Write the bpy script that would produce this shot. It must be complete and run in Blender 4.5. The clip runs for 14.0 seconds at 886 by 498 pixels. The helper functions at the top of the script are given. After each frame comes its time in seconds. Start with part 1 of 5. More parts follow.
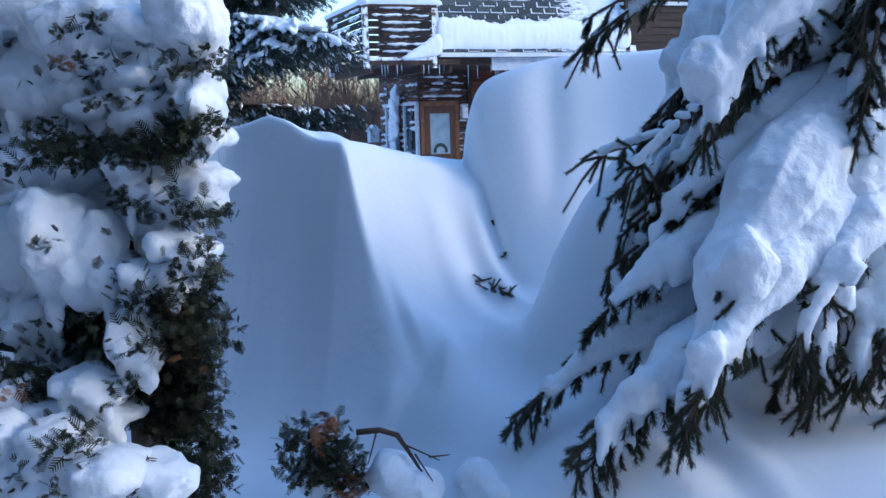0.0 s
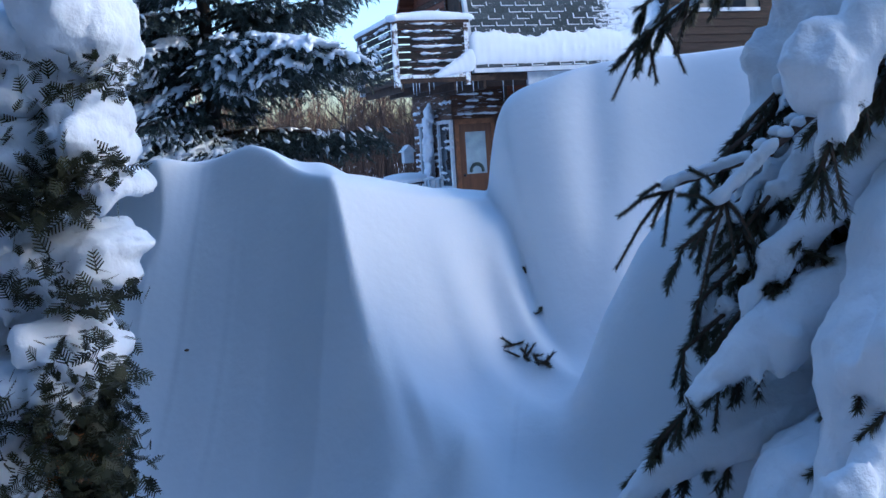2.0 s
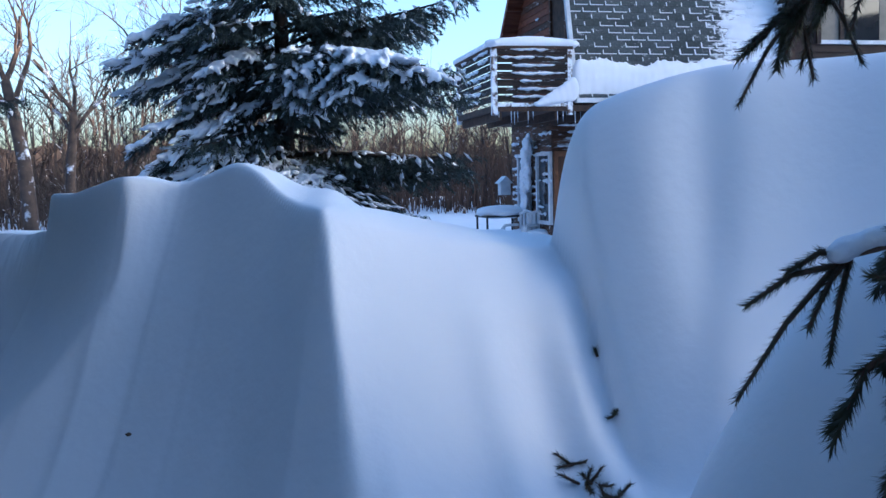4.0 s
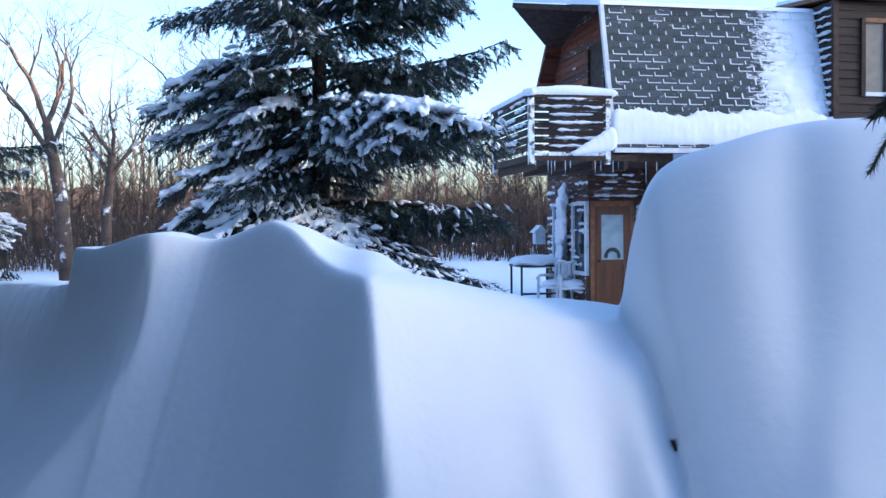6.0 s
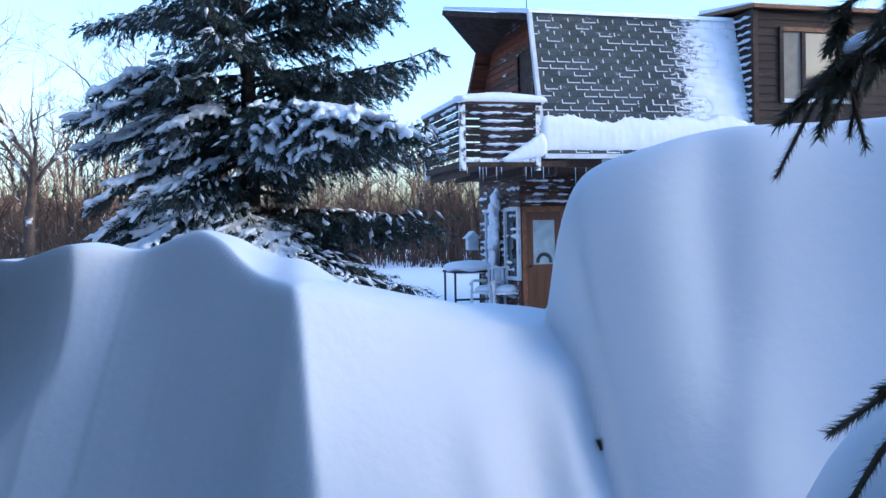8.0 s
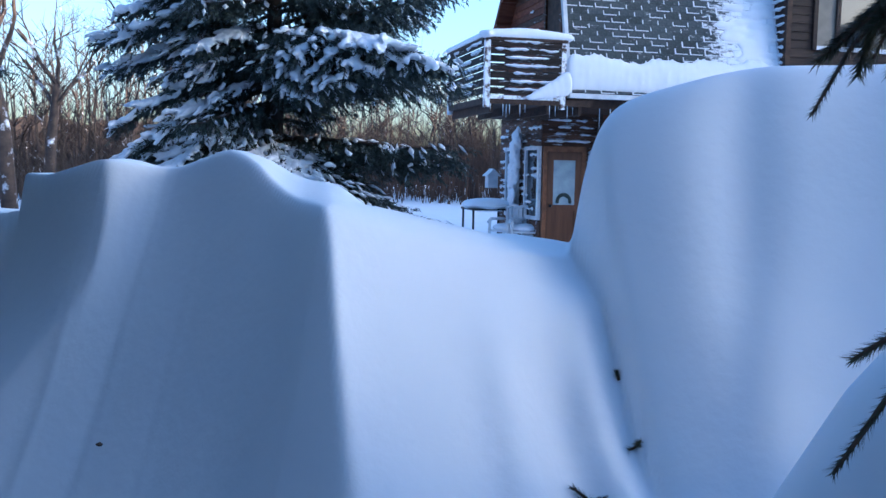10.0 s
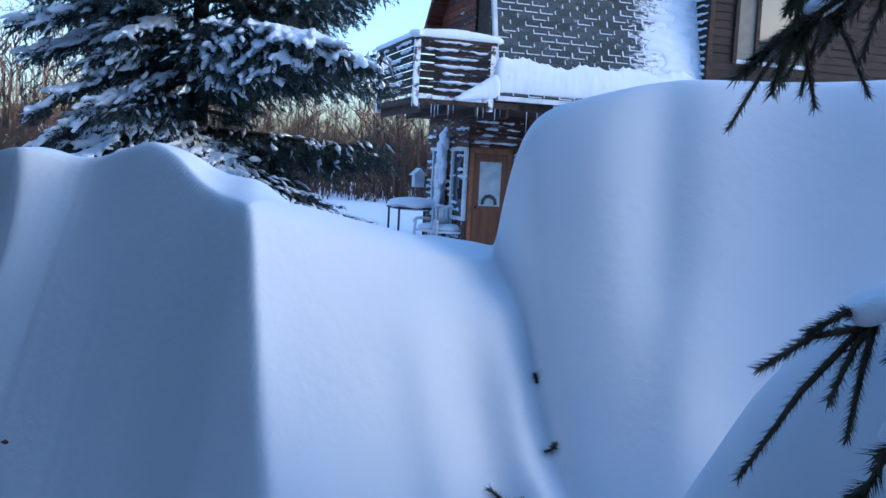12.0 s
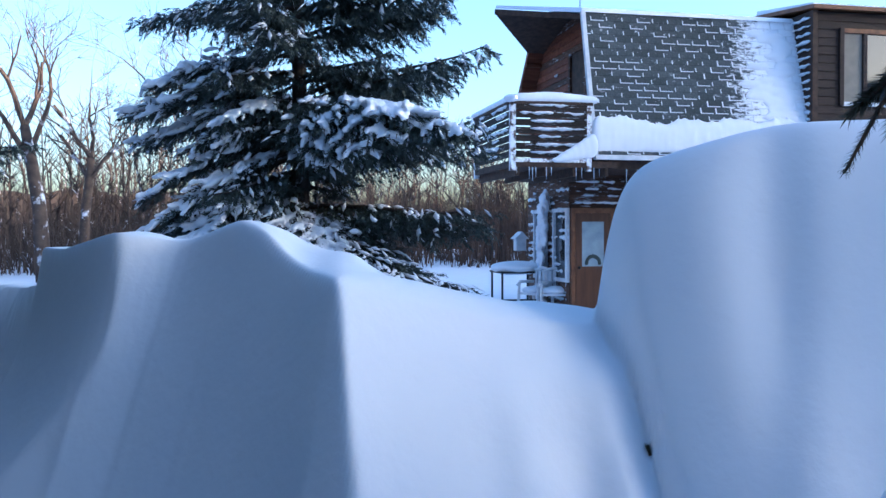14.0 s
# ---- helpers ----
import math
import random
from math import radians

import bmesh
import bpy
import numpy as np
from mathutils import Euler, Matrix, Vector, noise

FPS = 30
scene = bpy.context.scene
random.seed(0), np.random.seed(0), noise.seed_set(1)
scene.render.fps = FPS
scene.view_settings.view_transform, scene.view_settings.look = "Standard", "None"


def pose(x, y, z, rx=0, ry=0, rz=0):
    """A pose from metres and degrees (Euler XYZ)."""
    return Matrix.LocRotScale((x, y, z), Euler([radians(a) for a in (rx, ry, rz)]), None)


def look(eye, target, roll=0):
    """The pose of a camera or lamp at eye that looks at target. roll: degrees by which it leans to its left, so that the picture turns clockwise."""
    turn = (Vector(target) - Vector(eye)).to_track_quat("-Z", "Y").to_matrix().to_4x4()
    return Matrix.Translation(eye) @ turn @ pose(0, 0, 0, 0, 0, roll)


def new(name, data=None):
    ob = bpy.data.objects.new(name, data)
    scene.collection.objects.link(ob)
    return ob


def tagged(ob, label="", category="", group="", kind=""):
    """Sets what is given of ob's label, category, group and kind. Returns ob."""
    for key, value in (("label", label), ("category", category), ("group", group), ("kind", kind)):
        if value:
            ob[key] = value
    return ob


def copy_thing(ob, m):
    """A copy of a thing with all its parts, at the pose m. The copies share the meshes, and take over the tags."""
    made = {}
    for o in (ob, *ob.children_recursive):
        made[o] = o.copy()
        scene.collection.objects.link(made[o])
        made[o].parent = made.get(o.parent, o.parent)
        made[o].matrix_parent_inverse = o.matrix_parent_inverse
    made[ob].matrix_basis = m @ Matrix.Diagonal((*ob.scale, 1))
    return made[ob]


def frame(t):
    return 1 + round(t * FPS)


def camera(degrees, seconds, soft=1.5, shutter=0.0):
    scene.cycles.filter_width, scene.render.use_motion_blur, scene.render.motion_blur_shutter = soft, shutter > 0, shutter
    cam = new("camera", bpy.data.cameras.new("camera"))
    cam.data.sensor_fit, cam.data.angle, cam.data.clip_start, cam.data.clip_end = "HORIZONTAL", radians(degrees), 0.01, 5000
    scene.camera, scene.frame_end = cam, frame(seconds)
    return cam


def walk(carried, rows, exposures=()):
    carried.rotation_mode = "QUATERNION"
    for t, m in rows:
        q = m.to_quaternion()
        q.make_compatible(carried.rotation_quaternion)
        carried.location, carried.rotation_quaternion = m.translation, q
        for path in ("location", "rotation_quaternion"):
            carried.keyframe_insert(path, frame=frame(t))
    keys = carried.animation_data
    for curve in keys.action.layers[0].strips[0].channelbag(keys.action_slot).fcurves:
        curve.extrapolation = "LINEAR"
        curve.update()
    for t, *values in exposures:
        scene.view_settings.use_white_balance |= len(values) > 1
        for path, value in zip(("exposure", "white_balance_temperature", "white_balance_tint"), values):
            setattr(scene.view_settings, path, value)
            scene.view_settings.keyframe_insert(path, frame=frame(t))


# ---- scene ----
cam = camera(51.9, 14.0)
METRES, EYE, TILT, LEAN, TURN = 8.0, 1.5, 0.0, 0.0, 0.0
PATH = [
    (0, (0.408, 0.131, 1.611), (0.162, 2.097, 1.34), -1.9),
    (0.5, (0.315, 0.281, 1.636), (0.073, 2.242, 1.329), -2.4),
    (1, (0.349, 0.452, 1.601), (0.142, 2.404, 1.223), -6.3),
    (1.5, (0.421, 0.677, 1.615), (0.141, 2.61, 1.183), -4.7),
    (2, (0.397, 0.87, 1.633), (0.06, 2.828, 1.404), -3.6),
    (2.5, (0.411, 1.072, 1.649), (0.091, 3.037, 1.463), -3.6),
    (3, (0.511, 1.325, 1.628), (0.089, 3.274, 1.48), -0.2),
    (3.5, (0.502, 1.518, 1.604), (-0.003, 3.443, 1.408), -3.6),
    (3.7, (0.457, 1.614, 1.607), (-0.075, 3.536, 1.459), -1.7),
    (5.8, (0.284, 1.961, 1.631), (-0.37, 3.842, 1.45), -2.8),
    (6, (0.276, 1.95, 1.653), (-0.339, 3.852, 1.603), -0.5),
    (6.5, (0.281, 1.962, 1.667), (-0.254, 3.889, 1.681), -0.6),
    (7, (0.291, 1.945, 1.665), (-0.225, 3.878, 1.664), -2.3),
    (7.2, (0.295, 1.942, 1.661), (-0.206, 3.878, 1.631), -2.1),
    (9.3, (0.277, 1.912, 1.637), (-0.233, 3.845, 1.59), 0.3),
    (9.5, (0.272, 1.902, 1.631), (-0.304, 3.815, 1.54), -0.4),
    (10, (0.278, 1.906, 1.633), (-0.232, 3.832, 1.458), 1.1),
    (10.5, (0.258, 1.919, 1.623), (-0.358, 3.813, 1.437), 1.5),
    (11, (0.257, 1.912, 1.63), (-0.238, 3.841, 1.449), 3.7),
    (11.5, (0.262, 1.912, 1.636), (-0.235, 3.842, 1.47), 2.9),
    (12, (0.281, 1.904, 1.639), (-0.068, 3.865, 1.467), 3.0),
    (12.5, (0.283, 1.909, 1.642), (-0.184, 3.849, 1.512), 0.9),
    (13, (0.29, 1.904, 1.635), (-0.211, 3.832, 1.458), -0.3),
    (13.5, (0.294, 1.967, 1.635), (-0.059, 3.932, 1.521), -1.5),
    (14, (0.284, 1.986, 1.64), (-0.293, 3.901, 1.604), -0.1),
]
walk(cam, [(t, look(eye, target, roll)) for t, eye, target, roll in PATH], [(0.0, 2.72, 4500, 12), (2.5, 2.38, 4450, 12), (3.5, 2.3, 4450, 12), (6.0, 2.72, 4600, 14), (7.2, 2.72, 4600, 14), (9.5, 2.42, 4330, 12), (12.5, 2.42, 4330, 12), (14.0, 2.48, 4450, 12)])

# ---- world, sun and exposure ----
SUN_AZ, SUN_EL = radians(88), radians(6.0)
world = bpy.data.worlds.new("world")
scene.world = world
world.use_nodes = True
wn = world.node_tree.nodes
sky = wn.new("ShaderNodeTexSky")
sky.sky_type = "NISHITA"
sky.sun_disc = False
sky.sun_elevation = SUN_EL
sky.sun_rotation = SUN_AZ
sky.air_density, sky.dust_density, sky.ozone_density = 0.8, 3.0, 0.5
wn["Background"].inputs["Strength"].default_value = 0.12
world.node_tree.links.new(sky.outputs[0], wn["Background"].inputs["Color"])
sun = new("sun", bpy.data.lights.new("sun", "SUN"))
sun.data.energy, sun.data.angle, sun.data.color = 3.0, radians(0.5), (1.0, 0.60, 0.30)
sun_dir = Vector((math.sin(SUN_AZ) * math.cos(SUN_EL), math.cos(SUN_AZ) * math.cos(SUN_EL), math.sin(SUN_EL)))
sun.matrix_world = look(sun_dir * 50, (0, 0, 0))


# ---- materials ----
def material(name, color, rough=0.7, dark=None, scale=20.0, bump=0.0, bump_scale=60.0, metal=0.0, random_v=0.0, spec=0.3, stretch=(1, 1, 1)):
    m = bpy.data.materials.new(name)
    m.use_nodes = True
    n, l = m.node_tree.nodes, m.node_tree.links
    b = n["Principled BSDF"]
    b.inputs["Roughness"].default_value, b.inputs["Metallic"].default_value = rough, metal
    b.inputs["Specular IOR Level"].default_value = spec
    tc, mp = n.new("ShaderNodeTexCoord"), n.new("ShaderNodeMapping")
    mp.inputs["Scale"].default_value = stretch
    l.new(tc.outputs["Object"], mp.inputs["Vector"])
    t = n.new("ShaderNodeTexNoise")
    t.inputs["Scale"].default_value, t.inputs["Detail"].default_value = scale, 6
    l.new(mp.outputs[0], t.inputs["Vector"])
    mix = n.new("ShaderNodeMix")
    mix.data_type = "RGBA"
    mix.inputs[6].default_value = (*(dark or [c * 0.7 for c in color]), 1)
    mix.inputs[7].default_value = (*color, 1)
    ramp = n.new("ShaderNodeMapRange")
    ramp.inputs[1].default_value, ramp.inputs[2].default_value = 0.3, 0.7
    l.new(t.outputs["Fac"], ramp.inputs[0])
    l.new(ramp.outputs[0], mix.inputs[0])
    out = mix.outputs[2]
    if random_v:
        info, hsv, mr = n.new("ShaderNodeObjectInfo"), n.new("ShaderNodeHueSaturation"), n.new("ShaderNodeMapRange")
        mr.inputs[3].default_value, mr.inputs[4].default_value = 1 - random_v, 1 + random_v
        l.new(info.outputs["Random"], mr.inputs[0])
        l.new(mr.outputs[0], hsv.inputs["Value"])
        l.new(out, hsv.inputs["Color"])
        out = hsv.outputs[0]
    l.new(out, b.inputs["Base Color"])
    if bump:
        t2, bp = n.new("ShaderNodeTexNoise"), n.new("ShaderNodeBump")
        t2.inputs["Scale"].default_value, t2.inputs["Detail"].default_value = bump_scale, 5
        l.new(mp.outputs[0], t2.inputs["Vector"])
        bp.inputs["Strength"].default_value, bp.inputs["Distance"].default_value = bump, 0.01
        l.new(t2.outputs["Fac"], bp.inputs["Height"])
        l.new(bp.outputs[0], b.inputs["Normal"])
    return m


def dusted(m, amount=0.5, scale=6.0, stretch=(1, 1, 1), along=None, soft=0.06):
    """Blown snow stuck on a surface: noise patches, thicker towards one end where along is given (axis, from, to)."""
    n, l = m.node_tree.nodes, m.node_tree.links
    b = n["Principled BSDF"]
    old = b.inputs["Base Color"].links[0].from_socket
    tc, mp, t = n.new("ShaderNodeTexCoord"), n.new("ShaderNodeMapping"), n.new("ShaderNodeTexNoise")
    geo = n.new("ShaderNodeNewGeometry")
    mp.inputs["Scale"].default_value = stretch
    l.new(geo.outputs["Position"], mp.inputs["Vector"])
    l.new(mp.outputs[0], t.inputs["Vector"])
    t.inputs["Scale"].default_value, t.inputs["Detail"].default_value, t.inputs["Roughness"].default_value = scale, 5, 0.65
    fac = t.outputs["Fac"]
    if along:
        sep, mr, add = n.new("ShaderNodeSeparateXYZ"), n.new("ShaderNodeMapRange"), n.new("ShaderNodeMath")
        l.new(geo.outputs["Position"], sep.inputs[0])
        l.new(sep.outputs[along[0]], mr.inputs[0])
        mr.inputs[1].default_value, mr.inputs[2].default_value = along[1], along[2]
        mr.inputs[3].default_value, mr.inputs[4].default_value = 0.0, along[3]
        l.new(fac, add.inputs[0])
        l.new(mr.outputs[0], add.inputs[1])
        fac = add.outputs[0]
    edge = n.new("ShaderNodeMapRange")
    lo = 1 - amount
    edge.inputs[1].default_value, edge.inputs[2].default_value = lo - soft, lo + soft
    l.new(fac, edge.inputs[0])
    mix = n.new("ShaderNodeMix")
    mix.data_type = "RGBA"
    mix.inputs[7].default_value = (0.84, 0.87, 0.92, 1)
    l.new(edge.outputs[0], mix.inputs[0])
    l.new(old, mix.inputs[6])
    l.new(mix.outputs[2], b.inputs["Base Color"])
    return m


SNOW = material("snow", (0.82, 0.85, 0.89), 0.55, (0.77, 0.80, 0.85), 3.0, 0.12, 35.0)
CLOD = material("clotted snow", (0.82, 0.85, 0.89), 0.6, (0.75, 0.79, 0.85), 14.0, 0.6, 48.0)
ICE = material("ice", (0.75, 0.84, 0.92), 0.15, None, 10, 0.2, 30)
SIDING = dusted(material("weathered siding", (0.13, 0.068, 0.040), 0.75, (0.045, 0.026, 0.018), 9, 0.5, 40, random_v=0.35, stretch=(0.3, 1, 3)), 0.36, 5.0, (0.6, 0.6, 5))
SIDING_R = material("reddish siding", (0.20, 0.075, 0.038), 0.75, (0.09, 0.032, 0.018), 8, 0.4, 40, random_v=0.3, stretch=(0.3, 1, 3))
DARKWOOD = material("dark wood", (0.075, 0.045, 0.03), 0.75, (0.025, 0.017, 0.013), 10, 0.4, 40)
SHINGLE = dusted(material("asphalt shingle", (0.085, 0.10, 0.105), 0.85, (0.045, 0.055, 0.058), 30, 0.4, 150, random_v=0.25), 0.30, 7.0, (1, 1, 2.6), (0, 0.3, 1.35, 0.5), 0.08)
DOORWOOD = material("varnished door", (0.11, 0.05, 0.024), 0.5, (0.07, 0.032, 0.016), 6, 0.2, 40, stretch=(3, 3, 0.3))
FRAMEWOOD = material("door frame wood", (0.22, 0.10, 0.042), 0.55, (0.10, 0.045, 0.022), 8, 0.3, 40)
WHITE = material("white paint", (0.72, 0.74, 0.76), 0.55, (0.5, 0.53, 0.57), 6)
BARK = material("bark", (0.16, 0.115, 0.08), 0.9, (0.06, 0.045, 0.035), 18, 0.8, 30, stretch=(1, 1, 0.3))
# bark darkened for the shade within the far spruce's crown, snow patches on top
BARK_SHADED = dusted(material("shaded bark", (0.045, 0.036, 0.030), 0.95, (0.02, 0.017, 0.014), 18, 0.8, 30, stretch=(1, 1, 0.3)), 0.36, 9.0)
NEEDLE = material("spruce needles", (0.050, 0.068, 0.060), 0.6, (0.018, 0.028, 0.025), 5)
NEEDLE_OLIVE = material("olive spruce needles", (0.085, 0.080, 0.040), 0.6, (0.028, 0.034, 0.022), 14)
CEDAR = material("cedar scales", (0.050, 0.052, 0.022), 0.6, (0.008, 0.011, 0.007), 12)
RUST = material("withered cedar", (0.36, 0.17, 0.07), 0.7, (0.2, 0.09, 0.04), 12)
TWIG = material("twig", (0.13, 0.085, 0.06), 0.85, (0.06, 0.04, 0.03), 20)
BRUSH = dusted(material("red brown brush", (0.11, 0.070, 0.050), 0.9, (0.04, 0.028, 0.022), 0.8), 0.30, 1.5)
WOODS = dusted(material("grey brown woods", (0.085, 0.066, 0.055), 0.9, (0.035, 0.029, 0.026), 0.7), 0.33, 1.2)
GLASS = material("window glass", (0.03, 0.035, 0.04), 0.04, (0.02, 0.022, 0.025), 2, spec=0.8)
METAL = material("dark metal", (0.04, 0.042, 0.045), 0.5, None, 10, metal=0.6)
PLASTIC = material("white resin", (0.75, 0.77, 0.8), 0.5, None, 5)
SIDING_D = material("dark stained siding", (0.046, 0.029, 0.021), 0.7, (0.017, 0.012, 0.010), 9, 0.4, 40, random_v=0.25, stretch=(0.3, 1, 3))
BLACKWOOD = dusted(material("weathered black boards", (0.030, 0.021, 0.017), 0.8, (0.012, 0.009, 0.008), 9, 0.5, 40, random_v=0.35, stretch=(0.3, 1, 3)), 0.34, 6.0, (0.6, 0.6, 5))
SNOWWOOD = dusted(material("rimed wood", (0.13, 0.08, 0.05), 0.75, (0.06, 0.04, 0.03), 9), 0.54, 9.0)
CURTAIN = material("curtain", (0.24, 0.22, 0.18), 0.5, (0.17, 0.155, 0.125), 4)
FROST = material("frosted glass", (0.33, 0.42, 0.48), 0.12, (0.22, 0.29, 0.35), 5, spec=0.6)
WILLOW = dusted(material("willow bark", (0.11, 0.08, 0.06), 0.9, (0.045, 0.035, 0.03), 4, 0.5, 20), 0.36, 2.0)
FARWOODS = material("far woods", (0.075, 0.06, 0.052), 1.0, (0.035, 0.03, 0.028), 0.5, stretch=(1, 1, 0.15))
# for the added light-blocking hedge; kept dark so it bounces little
SHADE_HEDGE = dusted(material("hedge", (0.05, 0.055, 0.03), 0.9, (0.015, 0.018, 0.012), 12, 0.8, 25), 0.14, 3.0)
# near-black: the gloom inside the cedar is put into the colour
BOUGH_SHADE = material("deep shade boughs", (0.02, 0.022, 0.013), 0.9, (0.008, 0.009, 0.006), 20)
YELLOW = material("bare split wood", (0.50, 0.34, 0.17), 0.7, (0.33, 0.2, 0.1), 12, 0.3, 40, stretch=(1, 1, 0.2))


# ---- mesh helpers ----
class Build:
    """Collects verts and faces, then makes one mesh."""

    def __init__(self):
        self.v, self.f = [], []

    def add(self, verts, faces):
        k = len(self.v)
        self.v.extend([tuple(p) for p in verts])
        self.f.extend([tuple(i + k for i in q) for q in faces])
        return self

    def box(self, lo, hi, m=None):
        p = [Vector((x, y, z)) for x in (lo[0], hi[0]) for y in (lo[1], hi[1]) for z in (lo[2], hi[2])]
        if m:
            p = [m @ q for q in p]
        return self.add(p, [(0, 1, 3, 2), (4, 6, 7, 5), (0, 4, 5, 1), (2, 3, 7, 6), (0, 2, 6, 4), (1, 5, 7, 3)])

    def tube(self, pts, radii, sides=6, cap=True):
        pts = [Vector(p) for p in pts]
        verts, faces = [], []
        for i, p in enumerate(pts):
            d = (pts[min(i + 1, len(pts) - 1)] - pts[max(i - 1, 0)]).normalized()
            a = d.orthogonal().normalized() if abs(d.z) > 0.9 else d.cross(Vector((0, 0, 1))).normalized()
            b = d.cross(a)
            for k in range(sides):
                w = 2 * math.pi * k / sides
                verts.append(p + radii[i] * (math.cos(w) * a + math.sin(w) * b))
        for i in range(len(pts) - 1):
            for k in range(sides):
                j = (k + 1) % sides
                faces.append((i * sides + k, i * sides + j, (i + 1) * sides + j, (i + 1) * sides + k))
        if cap:
            faces.append(tuple(range(sides))[::-1])
            faces.append(tuple((len(pts) - 1) * sides + k for k in range(sides)))
        return self.add(verts, faces)

    def prism(self, poly, axis_vec):
        """A flat polygon pushed along axis_vec."""
        n = len(poly)
        a = [Vector(p) for p in poly]
        b = [p + Vector(axis_vec) for p in a]
        return self.add(a + b, [tuple(range(n))[::-1], tuple(range(n, 2 * n))] + [(i, (i + 1) % n, n + (i + 1) % n, n + i) for i in range(n)])

    def blob(self, c, r, seed=0, rough=0.18, sub=2, m=None):
        bm = bmesh.new()
        bmesh.ops.create_icosphere(bm, subdivisions=sub, radius=1)
        c, vs = Vector(c), []
        for v in bm.verts:
            k = 1 + rough * noise.noise(v.co * 1.7 + Vector((seed * 3.1, seed * 1.7, seed)))
            q = Vector((v.co.x * r[0], v.co.y * r[1], v.co.z * r[2])) * k
            vs.append((m.to_3x3() @ q if m else q) + c)
        fs = [tuple(v.index for v in f.verts) for f in bm.faces]
        bm.free()
        return self.add(vs, fs)

    def mesh(self, name, mat, smooth=False):
        me = bpy.data.meshes.new(name)
        me.from_pydata(self.v, [], self.f)
        me.materials.append(mat)
        if smooth:
            me.polygons.foreach_set("use_smooth", [True] * len(me.polygons))
        me.update()
        return me


def part(name, build, mat, parent, label="", smooth=False, m=None):
    ob = new(name, build.mesh(name, mat, smooth) if isinstance(build, Build) else build)
    ob.parent = parent
    if m is not None:
        ob.matrix_local = m
    if label:
        ob["label"] = label
    return ob


def thing(name, m, label, category, group="", kind=""):
    ob = new(name)
    ob.empty_display_size = 0.1
    ob.matrix_world = m
    return tagged(ob, label, category, group, kind)


def soften(ob, voxel, smooth=4, lumps=0.0, size=0.08):
    """Melts overlapping lumps of snow into one skin."""
    r = ob.modifiers.new("melt", "REMESH")
    r.mode, r.voxel_size, r.use_smooth_shade = "VOXEL", voxel, True
    s = ob.modifiers.new("smooth", "SMOOTH")
    s.factor, s.iterations = 0.5, smooth
    if lumps:
        tex = bpy.data.textures.new("lumps", "CLOUDS")
        tex.noise_scale, tex.noise_depth = size, 3
        d = ob.modifiers.new("lumps", "DISPLACE")
        d.texture, d.strength, d.mid_level = tex, lumps, 0.5
    return ob


def sstep(a, b, x):
    t = np.clip((x - a) / (b - a), 0, 1)
    return t * t * (3 - 2 * t)


def hump(x, c, w):
    return np.exp(-((x - c) / w) ** 2)


# ---- the snow-covered ground ----
# three scoops carved into the drift: the plan of each scoop's rim, carried on past its cusps
RIM_L = ((-3.2, -2.4, -1.95, -1.75, -1.45, -1.13, -1.02, 0.0), (5.4, 5.0, 4.6, 4.36, 4.09, 3.885, 3.865, 3.1))
RIM_M = ((-2.6, -1.34, -1.13, -0.98, -0.77, -0.58, -0.40, 0.4), (3.92, 3.96, 3.885, 3.965, 3.88, 3.73, 3.56, 2.80))
RIM_R = ((-1.2, -0.40, -0.2, -0.06, 0.0, 0.1, 0.3, 0.6, 2.5), (2.68, 3.56, 3.78, 3.95, 4.03, 4.14, 4.28, 4.35, 4.4))
CREST = ((-3.2, -2.4, -1.95, -1.75, -1.45, -1.13, -0.98, -0.77, -0.66, -0.58, -0.50, -0.40, -0.2, 0.0, 0.2, 0.6, 1.2, 2.5),
         (1.40, 1.42, 1.46, 1.60, 1.60, 1.643, 1.615, 1.677, 1.645, 1.595, 1.565, 1.552, 1.480, 1.436, 1.43, 1.44, 1.47, 1.52))


def rounded(x, line, r=0.02):
    """A polyline with its corners rounded."""
    return sum(np.interp(x + d * r, *line) * w for d, w in ((-2, 0.15), (-1, 0.2), (0, 0.3), (1, 0.2), (2, 0.15)))


def lower(a, b, k):
    """The lower of two surfaces, their ridge rounded over k."""
    return 0.5 * (a + b - np.sqrt((a - b) ** 2 + k * k))


def higher(a, b, k):
    return -lower(-a, -b, k)


def scoop(n, depth, reach, bend):
    """How far a carved face has dropped at the distance n in front of its rim; behind the rim it is open."""
    front = np.clip(-n, 0, None)
    return depth * (1 - np.exp(-(front / reach) ** bend)) - 3.0 * np.clip(n, 0, None)


